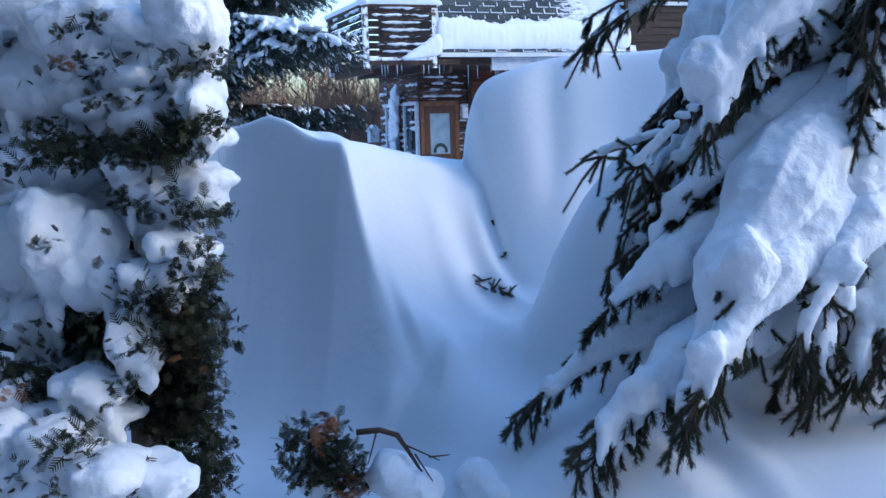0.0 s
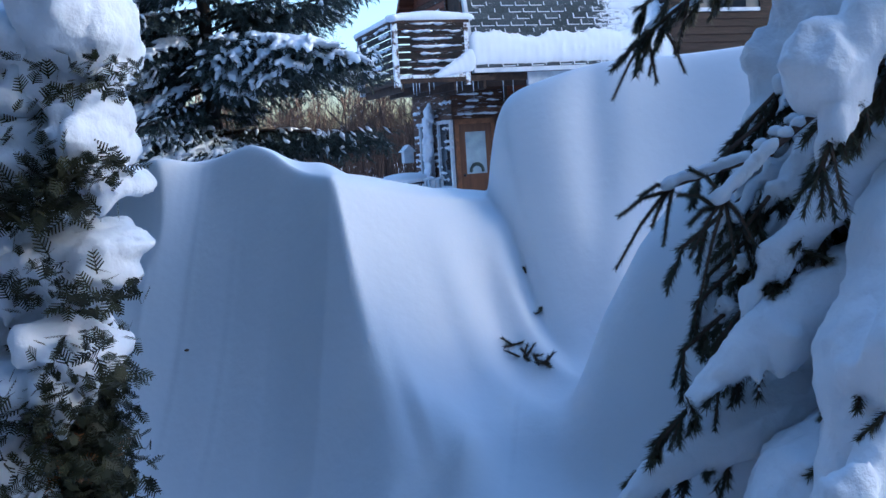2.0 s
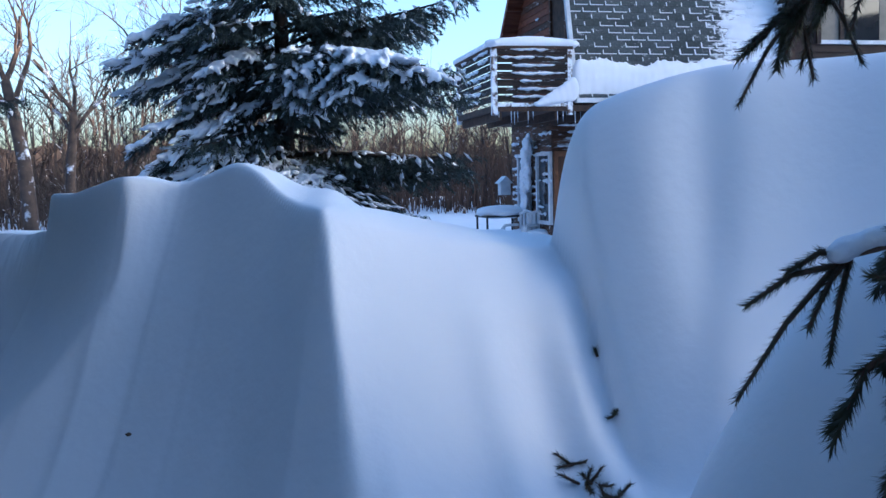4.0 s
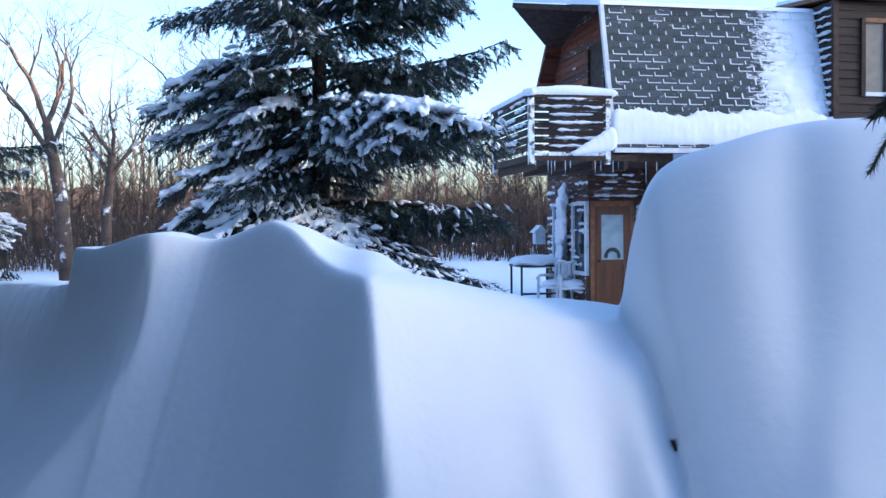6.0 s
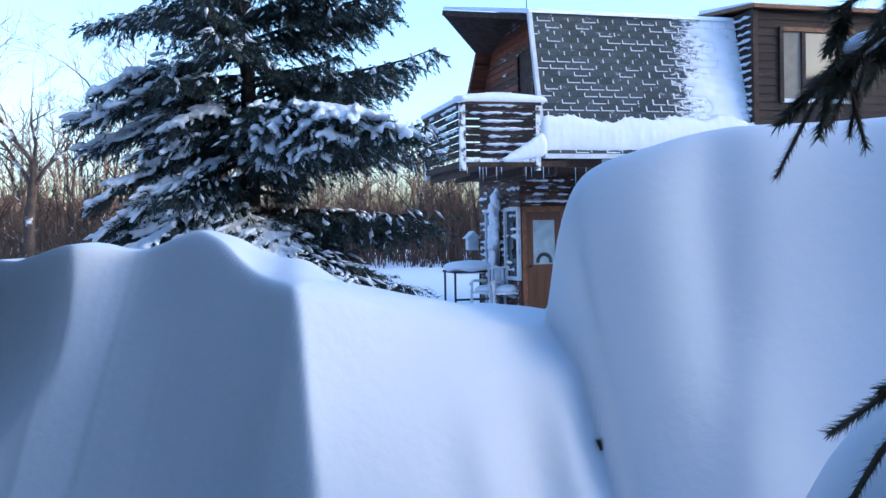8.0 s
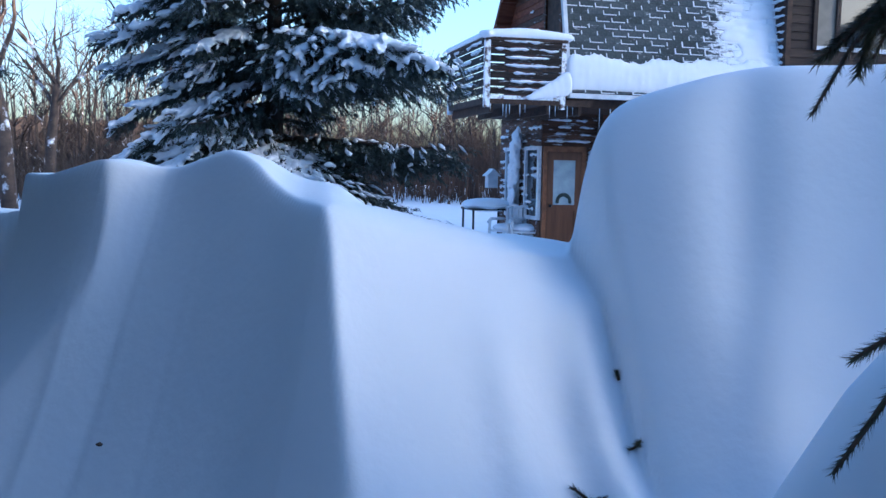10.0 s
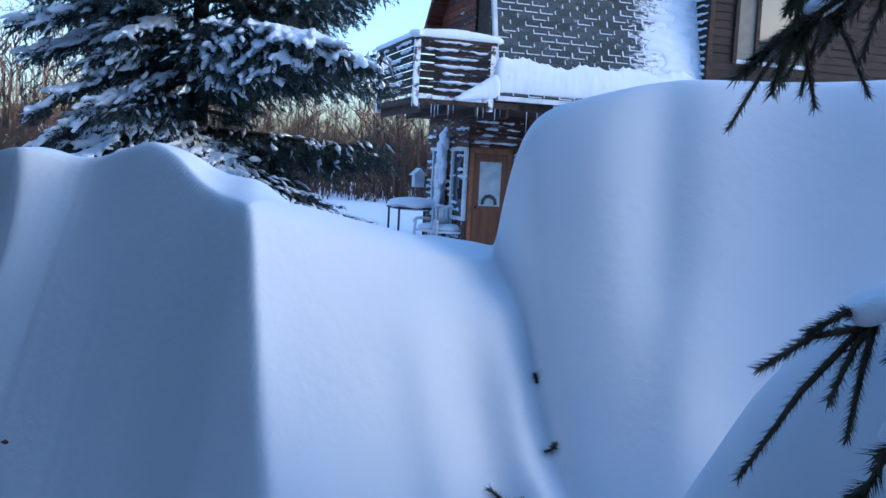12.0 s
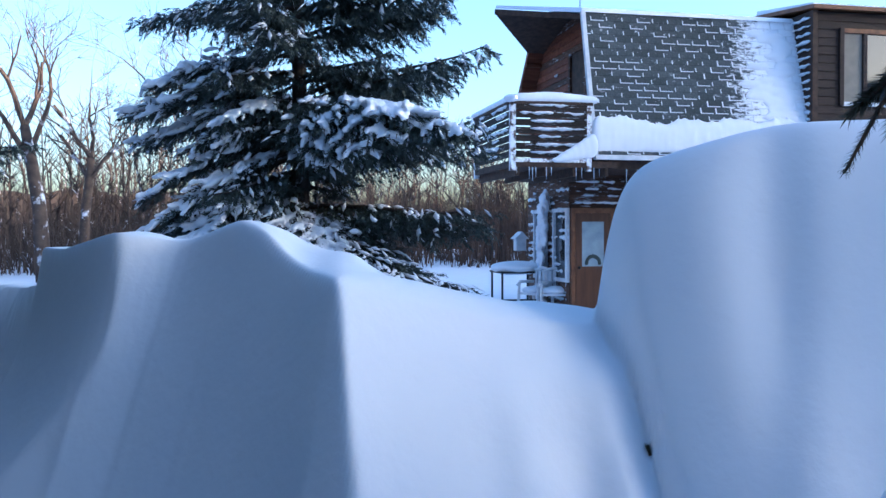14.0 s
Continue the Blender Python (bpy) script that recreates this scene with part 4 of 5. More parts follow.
# ---- near spruce ----
near = thing("spruce_tree", pose(1.45, 3.1, 0), "spruce at arm's length with boughs bent under heavy snow", "tree")
part("trunk", Build().tube([(0, 0, 0.2), (0.02, 0, 1.5), (0, 0, 2.55)], [0.09, 0.075, 0.03], 10), BARK, near, "", True)
NO = Vector((1.45, 3.1, 0))
nrng, nr = np.random.default_rng(11), random.Random(31)


def bough(root, mid, tip, twigs=16, twig_len=0.15, snow=1.0, width=0.12, hang=0.6, bare_end=0.1):
    """A snow-bent bough: stem, needled twigs that hang from it, and the load of snow along its back."""
    root, mid, tip = Vector(root), Vector(mid), Vector(tip)
    curve = [root.lerp(mid, t).lerp(mid.lerp(tip, t), t) for t in [i / 10 for i in range(11)]]
    b = part("bough", Build().tube([p - NO for p in curve], [0.013 - 0.0009 * i for i in range(11)], 6), TWIG, near)
    P, D, L, R = [], [], [], []
    sn = Build()
    if snow > 0:
        body, girth = [], []
        for k in range(10):
            t = 0.02 + (1 - bare_end) * k / 9
            q = t * 10
            j = min(int(q), 9)
            body.append(curve[j].lerp(curve[j + 1], q - j) - NO + Vector((nr.uniform(-0.012, 0.012), nr.uniform(-0.015, 0.005), 0.012)))
            girth.append(max(0.012, width * 0.28 * snow * (0.7 + 0.5 * math.sin(math.pi * min(1, t * 1.1)) + nr.uniform(-0.22, 0.22)) * min(1.0, 0.35 + 2.2 * (1 - bare_end - t * 0.98))))
        sn.tube(body, girth, 9)
        for k in range(6):
            i = nr.randint(2, 8)
            r = width * snow * nr.uniform(0.14, 0.26)
            sn.blob(body[i] + Vector((nr.uniform(-1, 1) * r, nr.uniform(-1, 0.2) * r, nr.uniform(-0.6, 0.4) * r)), (r, r * 0.9, r * 1.1), k * 1.7, 0.5, 2)
        for k in range(int(5 + 18 * width)):
            i = nr.randint(2, 9)
            dv = Vector((nr.uniform(-1, 0.6), nr.uniform(-1, 0.0), nr.uniform(-1.0, 0.1))).normalized()
            P.append(body[i] + dv * girth[i] * nr.uniform(0.5, 0.9) + Vector((0, 0, nr.uniform(-0.03, 0.03)))), D.append((dv + Vector((0, 0, -0.6))).normalized()), L.append(nr.uniform(0.04, 0.09)), R.append(0.014)
    for k in range(twigs):
        t = 0.25 + 0.75 * k / (twigs - 1)
        q = t * 10
        j = min(int(q), 9)
        p = curve[j].lerp(curve[j + 1], q - j)
        ax = (curve[j + 1] - curve[j]).normalized()
        side = ax.cross(Vector((0, 0, 1))).normalized()
        for s in (-1, 1):
            if nr.random() < 0.22:
                continue
            dv = (ax * nr.uniform(0.3, 1.0) + side * s * nr.uniform(0.2, 1.0) * (1.15 - 0.6 * t) + Vector((nr.uniform(-0.2, 0.2), nr.uniform(-0.2, 0.2), -hang * nr.uniform(0.2, 1.7)))).normalized()
            ln = twig_len * nr.uniform(0.35, 1.0)
            P.append(p - NO), D.append(dv), L.append(ln), R.append(0.017)
            if nr.random() < 0.7:
                o = p + dv * ln * 0.35
                d2 = (dv + side * s * 0.6 + Vector((0, 0, -0.4 * nr.random()))).normalized()
                P.append(o - NO), D.append(d2), L.append(ln * 0.55), R.append(0.016)
            if nr.random() < 0.85 * snow and t < 1 - bare_end * 0.6:
                r, e = nr.uniform(0.017, 0.028) * (0.7 + 1.2 * width), nr.uniform(0.65, 1.05)
                line = [p + dv * ln * e * i / 4 + Vector((0, 0, 0.014 - 0.010 * (i / 4) ** 2)) - NO for i in range(5)]
                sn.tube(line, [r * q for q in (1.0, 1.05, 0.85, 0.55, 0.24)], 7)
        # bare shoots hanging under the load
        if t > 0.4 and nr.random() < 0.42:
            dv = (ax * nr.uniform(0.0, 0.7) + side * nr.uniform(-0.5, 0.5) + Vector((0, 0, -nr.uniform(0.5, 1.1)))).normalized()
            P.append(p - NO), D.append(dv), L.append(twig_len * nr.uniform(0.6, 1.0)), R.append(0.013)
    P.append(curve[-2] - NO), D.append((tip - curve[-3]).normalized()), L.append(twig_len * 0.9), R.append(0.017)
    stems = Build()
    for p, d, l in zip(P, D, L):
        stems.tube([p, Vector(p) + Vector(d) * l], [0.004, 0.002], 4, False)
    tagged(part("twig", stems, TWIG, b), kind="stuff")
    v, _ = needle_mesh(P, D, L, R, 150, 0.0016, nrng)
    part("needle_tuft", tri_mesh("needle_tuft", v, NEEDLE_OLIVE), None, b, "olive-green spruce needles")
    if snow > 0:
        soften(tagged(part("snow_load", sn, CLOD, b, "thick snow load on the bough", True), kind="stuff"), 0.009, 2, 0.020, 0.05)
    return b


bough((1.40, 3.05, 2.35), (0.85, 3.15, 2.12), (0.52, 3.30, 1.86), 14, 0.14, 0.9, 0.14, 0.7, 0.3)
bough((1.42, 3.0, 1.75), (1.0, 2.8, 1.70), (0.62, 2.72, 1.20), 16, 0.15, 1.1, 0.19, 0.6)
bough((1.40, 3.0, 1.35), (0.85, 2.75, 1.40), (0.50, 2.62, 1.04), 15, 0.14, 1.2, 0.22, 0.6)
bough((1.42, 3.1, 1.20), (0.70, 3.1, 1.15), (0.22, 3.05, 0.80), 16, 0.14, 1.1, 0.17, 0.5)
bough((1.42, 3.0, 1.10), (0.75, 2.55, 1.08), (0.46, 2.36, 0.78), 15, 0.15, 1.1, 0.20, 0.8)
bough((1.44, 2.98, 1.45), (0.95, 2.5, 1.35), (0.72, 2.28, 0.90), 16, 0.15, 1.25, 0.22, 0.8)
bough((1.46, 2.98, 1.40), (1.2, 2.6, 1.42), (0.99, 2.42, 1.02), 14, 0.15, 1.1, 0.20, 0.8)
bough((1.44, 3.0, 2.15), (1.15, 2.8, 2.0), (0.92, 2.74, 1.66), 15, 0.14, 1.1, 0.19, 0.8)
bough((1.46, 3.0, 1.9), (1.3, 2.75, 1.8), (1.12, 2.66, 1.42), 14, 0.14, 1.0, 0.17, 0.7)
bough((1.50, 3.0, 1.3), (1.4, 2.75, 1.25), (1.24, 2.55, 0.98), 14, 0.14, 1.0, 0.18, 0.7)
bough((1.50, 3.05, 2.3), (1.45, 2.8, 2.2), (1.38, 2.7, 1.85), 14, 0.14, 0.5, 0.13, 0.7)
bough((1.52, 3.05, 1.75), (1.5, 2.85, 1.7), (1.42, 2.75, 1.4), 14, 0.14, 0.5, 0.13, 0.7)
for tip, sn in (((0.62, 2.95, 1.52), 0.8), ((0.70, 2.92, 1.40), 1.0), ((0.64, 2.98, 1.30), 1.0), ((0.80, 2.86, 1.30), 1.1), ((0.78, 2.95, 1.58), 1.0)):
    bough((1.38, 3.02, tip[2] + 0.42), (1.0, 3.0, tip[2] + 0.34), tip, 9, 0.12, sn, 0.18, 1.0, 0.25)
for tip, sn in (((0.575, 2.87, 1.38), 0.7), ((0.60, 2.82, 1.27), 0.9), ((0.56, 2.76, 1.18), 0.9), ((0.70, 2.98, 1.60), 0.9), ((0.69, 2.8, 1.42), 0.9), ((0.73, 2.72, 1.32), 1.0)):
    bough((1.36, 3.04, tip[2] + 0.34), (0.95, 2.98, tip[2] + 0.30), tip, 12, 0.12, sn, 0.16, 0.9, 0.22)
bough((1.30, 3.15, 2.28), (0.82, 3.22, 2.10), (0.54, 3.26, 1.95), 7, 0.11, 0.35, 0.12, 0.9, 0.5)


def fork(stem, tips):
    """The bare end of a bough: a snow-lined stem that splits into single needled shoots."""
    stem = [Vector(p) - NO for p in stem]
    b = part("bough", Build().tube(stem, [0.010 - 0.0016 * i for i in range(len(stem))], 6), TWIG, near)
    P, D, L, R = [], [], [], []
    for k, e in enumerate(tips):
        o, e = stem[-1 - (k % 2 if k < 3 else 1)], Vector(e) - NO
        bend = o.lerp(e, 0.5) + Vector((0, 0, 0.012))
        part("twig", Build().tube([o, bend, e], [0.004, 0.0035, 0.002], 5), TWIG, b)
        for u, w in ((o, bend), (bend, e)):
            P.append(u), D.append(w - u), L.append((w - u).length), R.append(0.011)
    v, _ = needle_mesh(P, D, L, R, 190, 0.0011, nrng)
    part("needle_tuft", tri_mesh("needle_tuft", v, NEEDLE_OLIVE), None, b, "olive-green spruce needles")
    sn = Build()
    for i in range(len(stem) - 1):
        for j in range(7):
            p = stem[i].lerp(stem[i + 1], j / 7)
            sn.blob(p + Vector((0, -0.004, 0.012)), (0.018, 0.016, 0.013), j, 0.5, 2)
    soften(part("snow_load", sn, CLOD, b, "thin line of snow on the stem", True), 0.006, 2, 0.008, 0.03)


fork([(1.40, 3.08, 1.98), (0.95, 2.98, 1.72), (0.707, 2.87, 1.556), (0.562, 2.9, 1.512), (0.545, 2.89, 1.50)], [(0.444, 2.86, 1.455), (0.49, 2.87, 1.494), (0.432, 2.86, 1.34), (0.535, 2.87, 1.389), (0.51, 2.85, 1.43)])
fork([(1.40, 3.06, 1.92), (0.95, 2.92, 1.72), (0.75, 2.80, 1.58), (0.652, 2.78, 1.489), (0.635, 2.77, 1.47)], [(0.561, 2.76, 1.501), (0.589, 2.80, 1.55), (0.578, 2.74, 1.442), (0.575, 2.72, 1.379), (0.59, 2.70, 1.30), (0.66, 2.72, 1.374), (0.699, 2.70, 1.396)])
fork([(1.40, 3.14, 2.30), (0.95, 3.24, 2.10), (0.70, 3.32, 1.97), (0.585, 3.36, 1.905), (0.545, 3.36, 1.88)], [(0.45, 3.33, 1.722), (0.543, 3.3, 1.775), (0.56, 3.28, 1.755), (0.63, 3.28, 1.775), (0.50, 3.32, 1.85)])
# broad drapes of snow over the lowest boughs
bough((1.40, 3.02, 1.72), (0.96, 2.62, 1.50), (0.69, 2.37, 0.82), 20, 0.17, 1.3, 0.30, 0.8, 0.12)
bough((1.42, 3.02, 1.62), (1.05, 2.70, 1.42), (0.80, 2.44, 0.92), 18, 0.16, 1.3, 0.28, 0.8, 0.12)
bough((1.42, 3.02, 2.22), (0.96, 2.74, 2.05), (0.80, 2.60, 1.55), 18, 0.16, 1.2, 0.26, 0.9, 0.12)
bough((1.45, 3.02, 1.62), (1.18, 2.70, 1.45), (1.06, 2.50, 0.92), 18, 0.16, 1.2, 0.24, 0.8, 0.12)
bough((1.47, 3.02, 1.45), (1.28, 2.72, 1.30), (1.18, 2.55, 0.92), 16, 0.15, 1.1, 0.22, 0.8, 0.15)
bough((1.40, 3.05, 1.20), (0.68, 2.80, 1.10), (0.29, 2.58, 0.80), 18, 0.14, 1.1, 0.20, 0.8, 0.15)
bough((1.40, 3.02, 1.15), (0.75, 2.62, 1.02), (0.49, 2.37, 0.74), 18, 0.15, 1.2, 0.24, 0.8, 0.15)


# shorter boughs between, bent down one over another
for k in range(26):
    zt = nr.uniform(0.95, 2.3)
    fan = nr.uniform(0, 1)
    tipx = 1.35 - 0.72 * fan * (1.25 - 0.35 * (zt - 0.95)) + nr.uniform(-0.05, 0.05)
    tip = Vector((tipx, 2.95 - 0.5 * (1 - fan) * (1.0 - 0.25 * (zt - 0.95)) + nr.uniform(-0.05, 0.1), zt - 0.34))
    root = Vector((1.44, 3.05, zt + 0.12))
    mid = root.lerp(tip, 0.55) + Vector((0, 0, 0.14))
    bough(root, mid, tip, 11, 0.13, nr.uniform(0.35, 0.8), nr.uniform(0.11, 0.16), 0.8, 0.3)

flank = Build()
for k in range(120):
    t, q = nr.random(), nr.random()
    z = 0.74 + 1.2 * t
    x = 1.42 - (0.92 - 0.36 * t) * q
    flank.blob((x - NO.x, 3.08 - 0.22 * (1 - q) + nr.uniform(-0.04, 0.05) - NO.y, z), (nr.uniform(0.05, 0.09), 0.06, nr.uniform(0.05, 0.10)), k, 0.6, 2)
soften(tagged(part("snow_load", flank, CLOD, near, "heaped snow covering the inner boughs", True), kind="stuff"), 0.014, 2, 0.04, 0.07)

# ---- cedar ----
cedar = thing("cedar_tree", pose(-0.87, 2.75, 0), "cedar half buried in clotted snow, dark scales showing beneath", "tree")
CO = Vector((-0.85, 2.75, 0))
part("trunk", Build().tube([(0, 0, 0.2), (0, 0, 1.2), (0.03, 0, 1.95)], [0.06, 0.05, 0.015], 8), BARK, cedar, "", True)
part("broken_stem", Build().tube([Vector((-1.17, 2.70, 1.95)) - CO, Vector((-1.15, 2.68, 1.8)) - CO, Vector((-1.12, 2.67, 1.66)) - CO], [0.011, 0.014, 0.013], 7), YELLOW, cedar, "bare yellow split stem", True)


FRINGE = []


def clump(x, y, z, rx, rz):
    bd = Build()
    if x > -0.9:
        FRINGE.append((x, y - 0.05, z - rz * 0.92, rx * 0.85, 0.024))
    if rx > 0.12:
        FRINGE.append((x + nr.uniform(-0.5, 0.5) * rx, y - 0.09, z + nr.uniform(-0.2, 0.4) * rz, rx * 0.25, 0.03))
    for k in range(7):
        bd.blob((x + nr.uniform(-0.6, 0.6) * rx - CO.x, y + nr.uniform(-0.03, 0.05) - CO.y, z + nr.uniform(-0.45, 0.45) * rz), (rx * nr.uniform(0.45, 0.75), 0.10, rz * nr.uniform(0.45, 0.75)), k + x * 9, 0.3, 2)
    for k in range(4):
        bd.blob((x + nr.uniform(-0.8, 0.8) * rx - CO.x, y - 0.04 - CO.y, z - rz * nr.uniform(0.5, 1.0)), (0.022, 0.025, 0.05), k, 0.3, 1)
    soften(part("snow_clump", bd, CLOD, cedar, "", True), 0.010, 3, 0.034, 0.055)


for c in ((-0.80, 2.48, 1.88, 0.21, 0.12), (-0.51, 2.42, 1.88, 0.10, 0.15), (-1.10, 2.65, 1.83, 0.13, 0.16), (-0.69, 2.45, 1.67, 0.19, 0.08),
          (-0.47, 2.38, 1.69, 0.05, 0.08), (-0.54, 2.40, 1.47, 0.15, 0.07), (-0.81, 2.35, 1.31, 0.13, 0.17), (-1.19, 2.65, 1.46, 0.11, 0.15),
          (-0.50, 2.35, 1.31, 0.09, 0.07), (-1.12, 2.50, 1.23, 0.11, 0.16)):
    clump(*c)
for c in ((-0.68, 2.06, 0.80, 0.16, 0.10), (-0.86, 2.12, 0.86, 0.14, 0.10), (-0.575, 2.33, 1.27, 0.08, 0.07), (-0.64, 2.30, 1.09, 0.06, 0.10), (-1.00, 2.45, 1.11, 0.10, 0.07), (-0.76, 2.25, 0.97, 0.09, 0.06), (-0.87, 2.15, 0.81, 0.17, 0.11),
          (-0.57, 2.15, 0.78, 0.12, 0.07), (-0.43, 2.38, 1.61, 0.03, 0.04), (-0.99, 2.25, 0.96, 0.07, 0.05), (-1.10, 2.65, 1.66, 0.09, 0.11),
          (-0.88, 2.55, 1.75, 0.10, 0.10), (-0.65, 2.45, 1.77, 0.10, 0.08), (-0.48, 2.50, 1.87, 0.06, 0.11)):
    clump(*c)


for c in ((-0.84, 2.54, 1.78, 0.26, 0.16), (-0.86, 2.56, 1.62, 0.26, 0.08), (-0.68, 2.52, 1.40, 0.22, 0.10), (-1.0, 2.6, 1.34, 0.2, 0.2), (-0.95, 2.55, 1.0, 0.22, 0.12), (-0.66, 2.44, 1.88, 0.14, 0.08), (-0.98, 2.55, 1.97, 0.24, 0.10), (-0.8, 2.3, 0.9, 0.16, 0.06), (-0.95, 2.48, 1.50, 0.15, 0.10), (-0.70, 2.42, 1.20, 0.10, 0.10), (-1.0, 2.45, 1.28, 0.14, 0.14), (-0.62, 2.40, 1.52, 0.12, 0.06)):
    clump(*c)


def spray(parent, org, zones, count, mat, name="foliage", label=""):
    """Flat fans of small scale leaves scattered through rounded zones."""
    tris = []
    for zone in zones:
        x, y, z, rx, rz = zone
        for k in range(int(count * max(rx * rz, 0.004) / 0.012)):
            ang, rad = nr.uniform(0, 6.283), math.sqrt(nr.random())
            o = Vector((x + rad * math.cos(ang) * rx, y + nr.uniform(-0.08, 0.06), z + rad * math.sin(ang) * rz)) - org
            d = Vector((nr.uniform(-0.7, 0.9), nr.uniform(-1, 0.1), nr.uniform(-0.8, 0.8))).normalized()
            s = d.cross(Vector((nr.uniform(-1, 1), nr.uniform(-1, 1), 1))).normalized()
            ln = nr.uniform(0.02, 0.045)
            tris += [o - s * 0.0016, o + s * 0.0016, o + d * ln * 1.2]
            for j in range(5):
                for q in (-1, 1):
                    b = o + d * ln * (0.15 + 0.17 * j)
                    e = b + (d * 0.8 + s * q).normalized() * ln * (0.5 - 0.06 * j)
                    n2 = (e - b).cross(d.cross(s)).normalized() * 0.0017
                    tris += [b - n2, b + n2, e + n2 * 0.6, b - n2, e + n2 * 0.6, e - n2 * 0.6]
    return tagged(part(name, tri_mesh(name, [tuple(t) for t in tris], mat), None, parent, label), kind="stuff")


LEAVES = ((-0.63, 2.42, 0.99, 0.15, 0.19), (-0.86, 2.48, 1.11, 0.10, 0.10), (-0.55, 2.38, 0.76, 0.11, 0.11), (-0.77, 2.36, 1.57, 0.14, 0.04), (-0.56, 2.32, 1.57, 0.08, 0.04),
          (-0.47, 2.34, 1.63, 0.07, 0.05), (-1.04, 2.60, 1.49, 0.05, 0.09), (-0.99, 2.30, 0.96, 0.13, 0.08), (-0.53, 2.42, 1.21, 0.07, 0.14))
LEAVES_MORE = ((-0.69, 2.05, 0.88, 0.06, 0.06), (-0.46, 2.34, 1.42, 0.09, 0.03), (-0.59, 2.08, 0.81, 0.05, 0.06), (-1.12, 2.58, 1.60, 0.07, 0.05), (-0.46, 2.40, 1.78, 0.09, 0.05),
               (-0.54, 2.36, 0.68, 0.10, 0.08), (-0.50, 2.38, 1.0, 0.05, 0.2), (-0.59, 2.28, 1.24, 0.07, 0.06), (-0.50, 2.28, 1.18, 0.07, 0.06), (-0.43, 2.28, 1.12, 0.07, 0.06), (-0.45, 2.28, 1.30, 0.07, 0.06), (-0.60, 2.28, 1.11, 0.07, 0.06))
spray(cedar, CO, LEAVES, 640, CEDAR, label="dark green scale leaves")
spray(cedar, CO, LEAVES_MORE, 270, CEDAR, label="dark green scale leaves")
spray(cedar, CO, FRINGE, 70, CEDAR, label="dark green scale leaves fringing the snow")
spray(cedar, CO, ((-0.72, 2.10, 0.90, 0.16, 0.13), (-0.64, 2.22, 1.10, 0.10, 0.12), (-0.95, 2.28, 1.05, 0.12, 0.12), (-0.66, 2.28, 1.30, 0.08, 0.10)), 12, CEDAR, label="dark green scale leaves")
spray(cedar, CO, ((-0.80, 2.38, 1.77, 0.05, 0.05), (-0.94, 2.2, 1.0, 0.05, 0.03), (-0.52, 2.34, 1.08, 0.10, 0.12)), 22, RUST, "withered_foliage", "rust-brown withered tips")
# backing blobs, coloured as the shade between the cedar's snow clumps
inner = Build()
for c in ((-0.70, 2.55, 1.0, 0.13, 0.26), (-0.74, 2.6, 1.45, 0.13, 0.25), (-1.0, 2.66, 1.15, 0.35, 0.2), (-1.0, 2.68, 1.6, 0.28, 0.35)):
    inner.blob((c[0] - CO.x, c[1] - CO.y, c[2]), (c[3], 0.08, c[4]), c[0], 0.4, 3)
part("inner_foliage", inner, BOUGH_SHADE, cedar, "inner boughs, near-black with the tree's shade in their colour", True)

# ---- low growth in the hollow ----
sh = thing("cedar_shrub", pose(-0.2, 2.5, 0.5), "small cedar shoot and bent twig poking through snow", "shrub")
SO = Vector((-0.2, 2.5, 0.5))
spray(sh, SO, ((-0.27, 2.50, 0.73, 0.10, 0.09), (-0.18, 2.50, 0.68, 0.07, 0.07)), 480, CEDAR)
spray(sh, SO, ((-0.22, 2.48, 0.79, 0.03, 0.03), (-0.16, 2.48, 0.64, 0.04, 0.04)), 160, RUST, "withered_foliage")
part("stem", Build().tube([Vector(p) - SO for p in ((-0.145, 2.5, 0.778), (-0.08, 2.5, 0.785), (-0.03, 2.49, 0.775), (0.0, 2.48, 0.735), (0.03, 2.47, 0.69))], [0.009, 0.008, 0.008, 0.006, 0.004], 7), TWIG, sh, "", True)
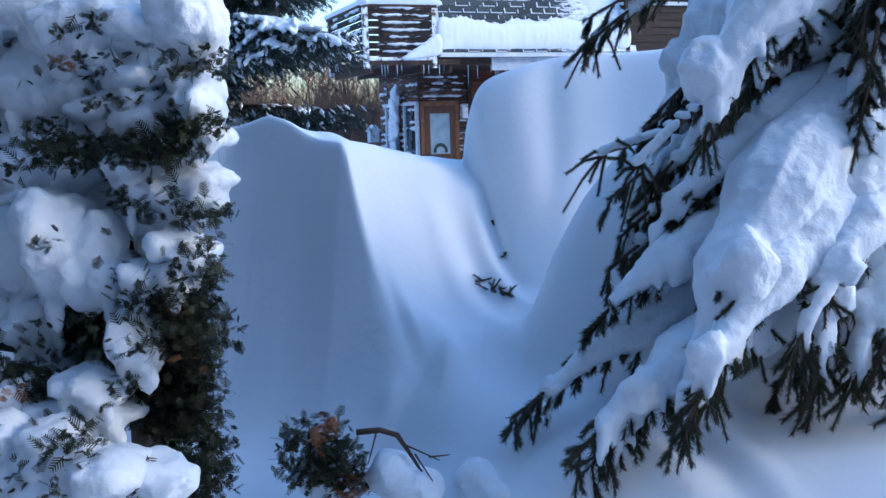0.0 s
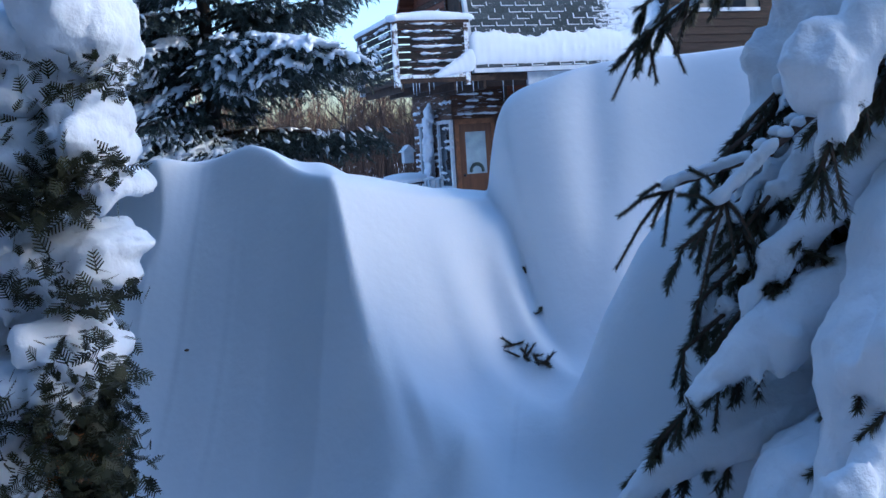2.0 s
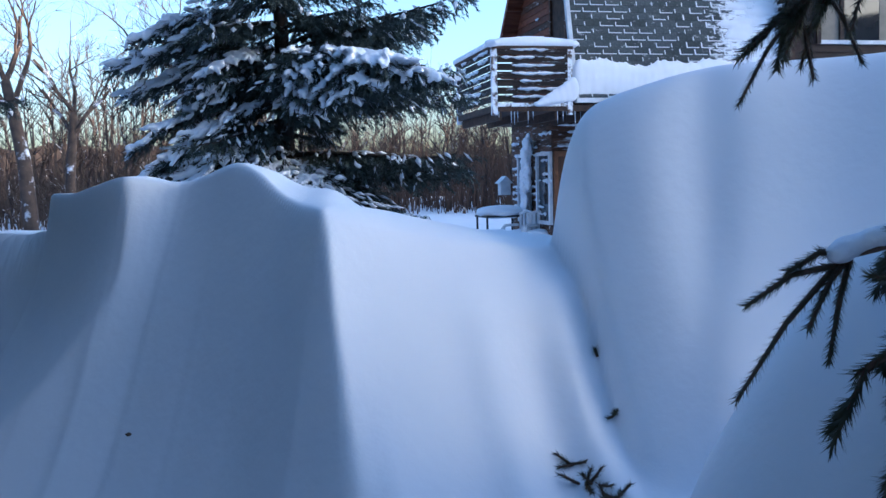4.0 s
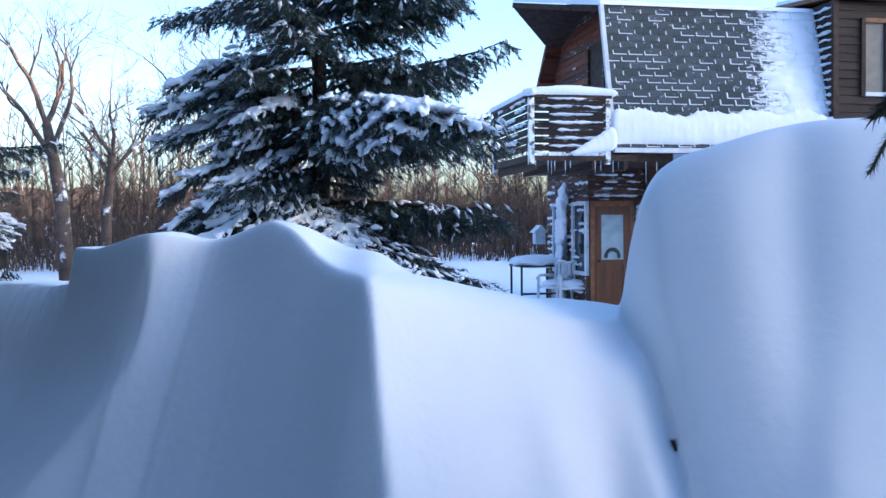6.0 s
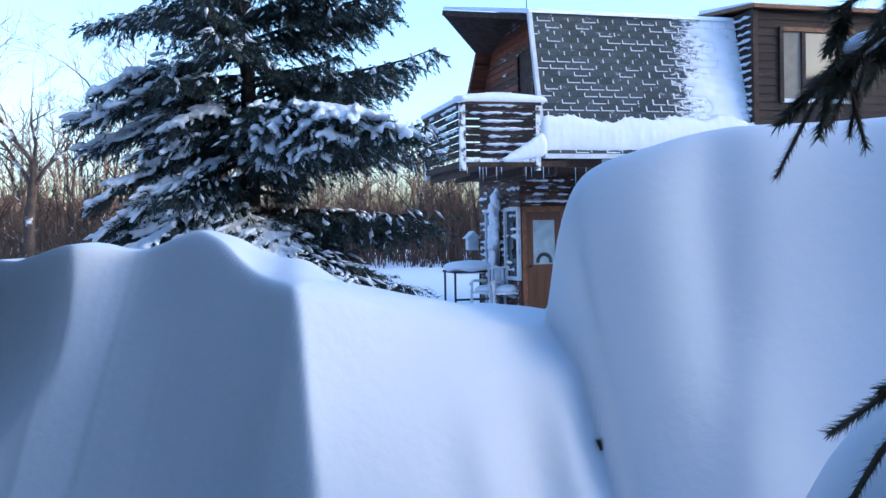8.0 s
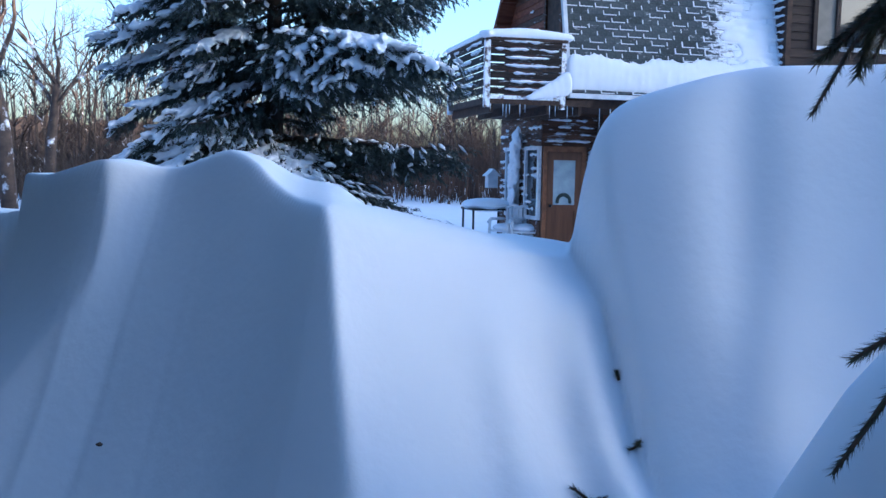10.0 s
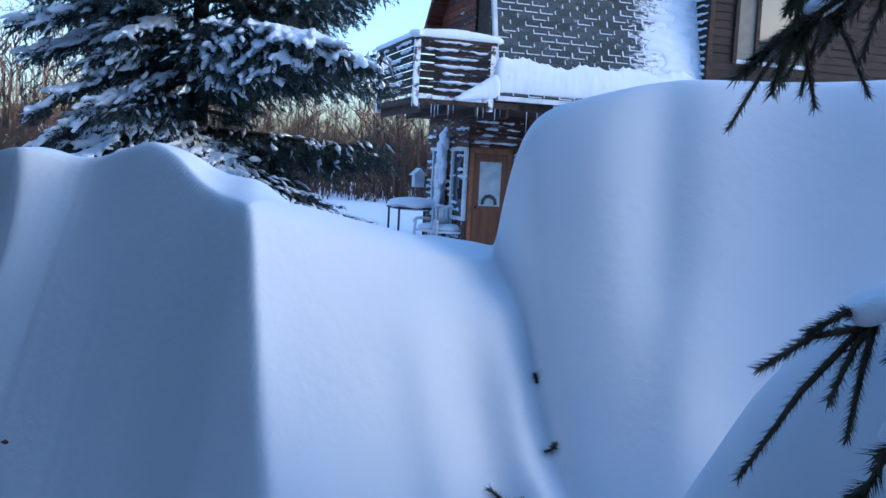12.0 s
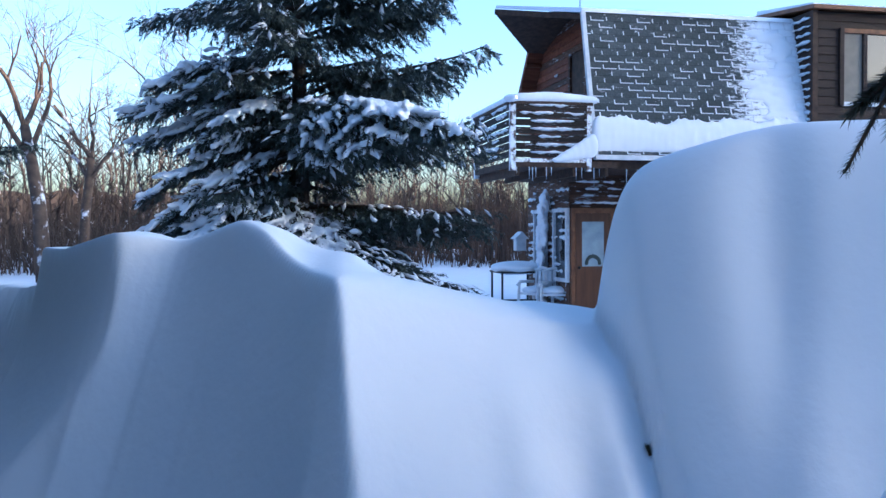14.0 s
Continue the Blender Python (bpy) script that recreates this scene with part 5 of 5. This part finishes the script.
for a, b in (((-0.01, 2.485, 0.75), (0.09, 2.45, 0.72)), ((0.02, 2.47, 0.73), (0.07, 2.45, 0.66)), ((-0.09, 2.5, 0.78), (-0.11, 2.47, 0.70)), ((0.03, 2.47, 0.69), (0.07, 2.46, 0.65)), ((0.06, 2.46, 0.725), (0.12, 2.44, 0.74))):
    part("side_twig", Build().tube([Vector(a) - SO, Vector(b) - SO], [0.003, 0.0015], 5), TWIG, sh)
hp = Build()
for x, y, z, r in ((-0.05, 2.5, 0.66, 0.08), (0.02, 2.48, 0.62, 0.08), (0.18, 2.55, 0.62, 0.07), (0.24, 2.5, 0.60, 0.05), (-0.25, 2.55, 0.64, 0.09)):
    hp.blob((x - SO.x, y - SO.y, z - SO.z), (r, r, r * 0.9), x * 5, 0.4, 2)
soften(part("snow_lump", hp, CLOD, sh, "clods of snow", True), 0.012, 2, 0.02, 0.05)


def sprig(x, y, z, n, ln, label):
    s = thing("twig_sprig", pose(x, y, z), label, "twigs", "sprigs poking through the drift")
    P, D, L, R = [], [], [], []
    for k in range(n):
        d = Vector((nr.uniform(-1, 0.6), nr.uniform(-0.8, 0.2), nr.uniform(-0.15, 0.8))).normalized()
        o = Vector((nr.uniform(-0.6, 0.6) * ln, 0, 0))
        part("stem", Build().tube([o, o + d * ln], [0.004, 0.002], 5), TWIG, s)
        P.append(o), D.append(d), L.append(ln), R.append(0.011)
    v, _ = needle_mesh(P, D, L, R, 70, 0.0011, nrng)
    tagged(part("needle_tuft", tri_mesh("needle_tuft", v, NEEDLE_OLIVE), None, s), kind="stuff")


for x, y, n, ln in ((0.16, 3.60, 6, 0.05), (0.225, 3.55, 7, 0.05), (0.11, 3.635, 4, 0.04), (0.198, 3.755, 3, 0.025), (0.165, 3.832, 2, 0.018)):
    sprig(x, y, float(ground_height(np.array([x]), np.array([y]))[0]) - 0.005, n, ln, "short spruce sprig poking out of the drift")
x, y = -0.935, 3.593
crumb = thing("bark_crumb", pose(x, y, float(ground_height(np.array([x]), np.array([y]))[0])), "dark crumb of bark lying on the drift", "bark")
part("crumb", Build().blob((0, 0, 0), (0.011, 0.006, 0.005), 2, 0.5, 1), BARK, crumb)
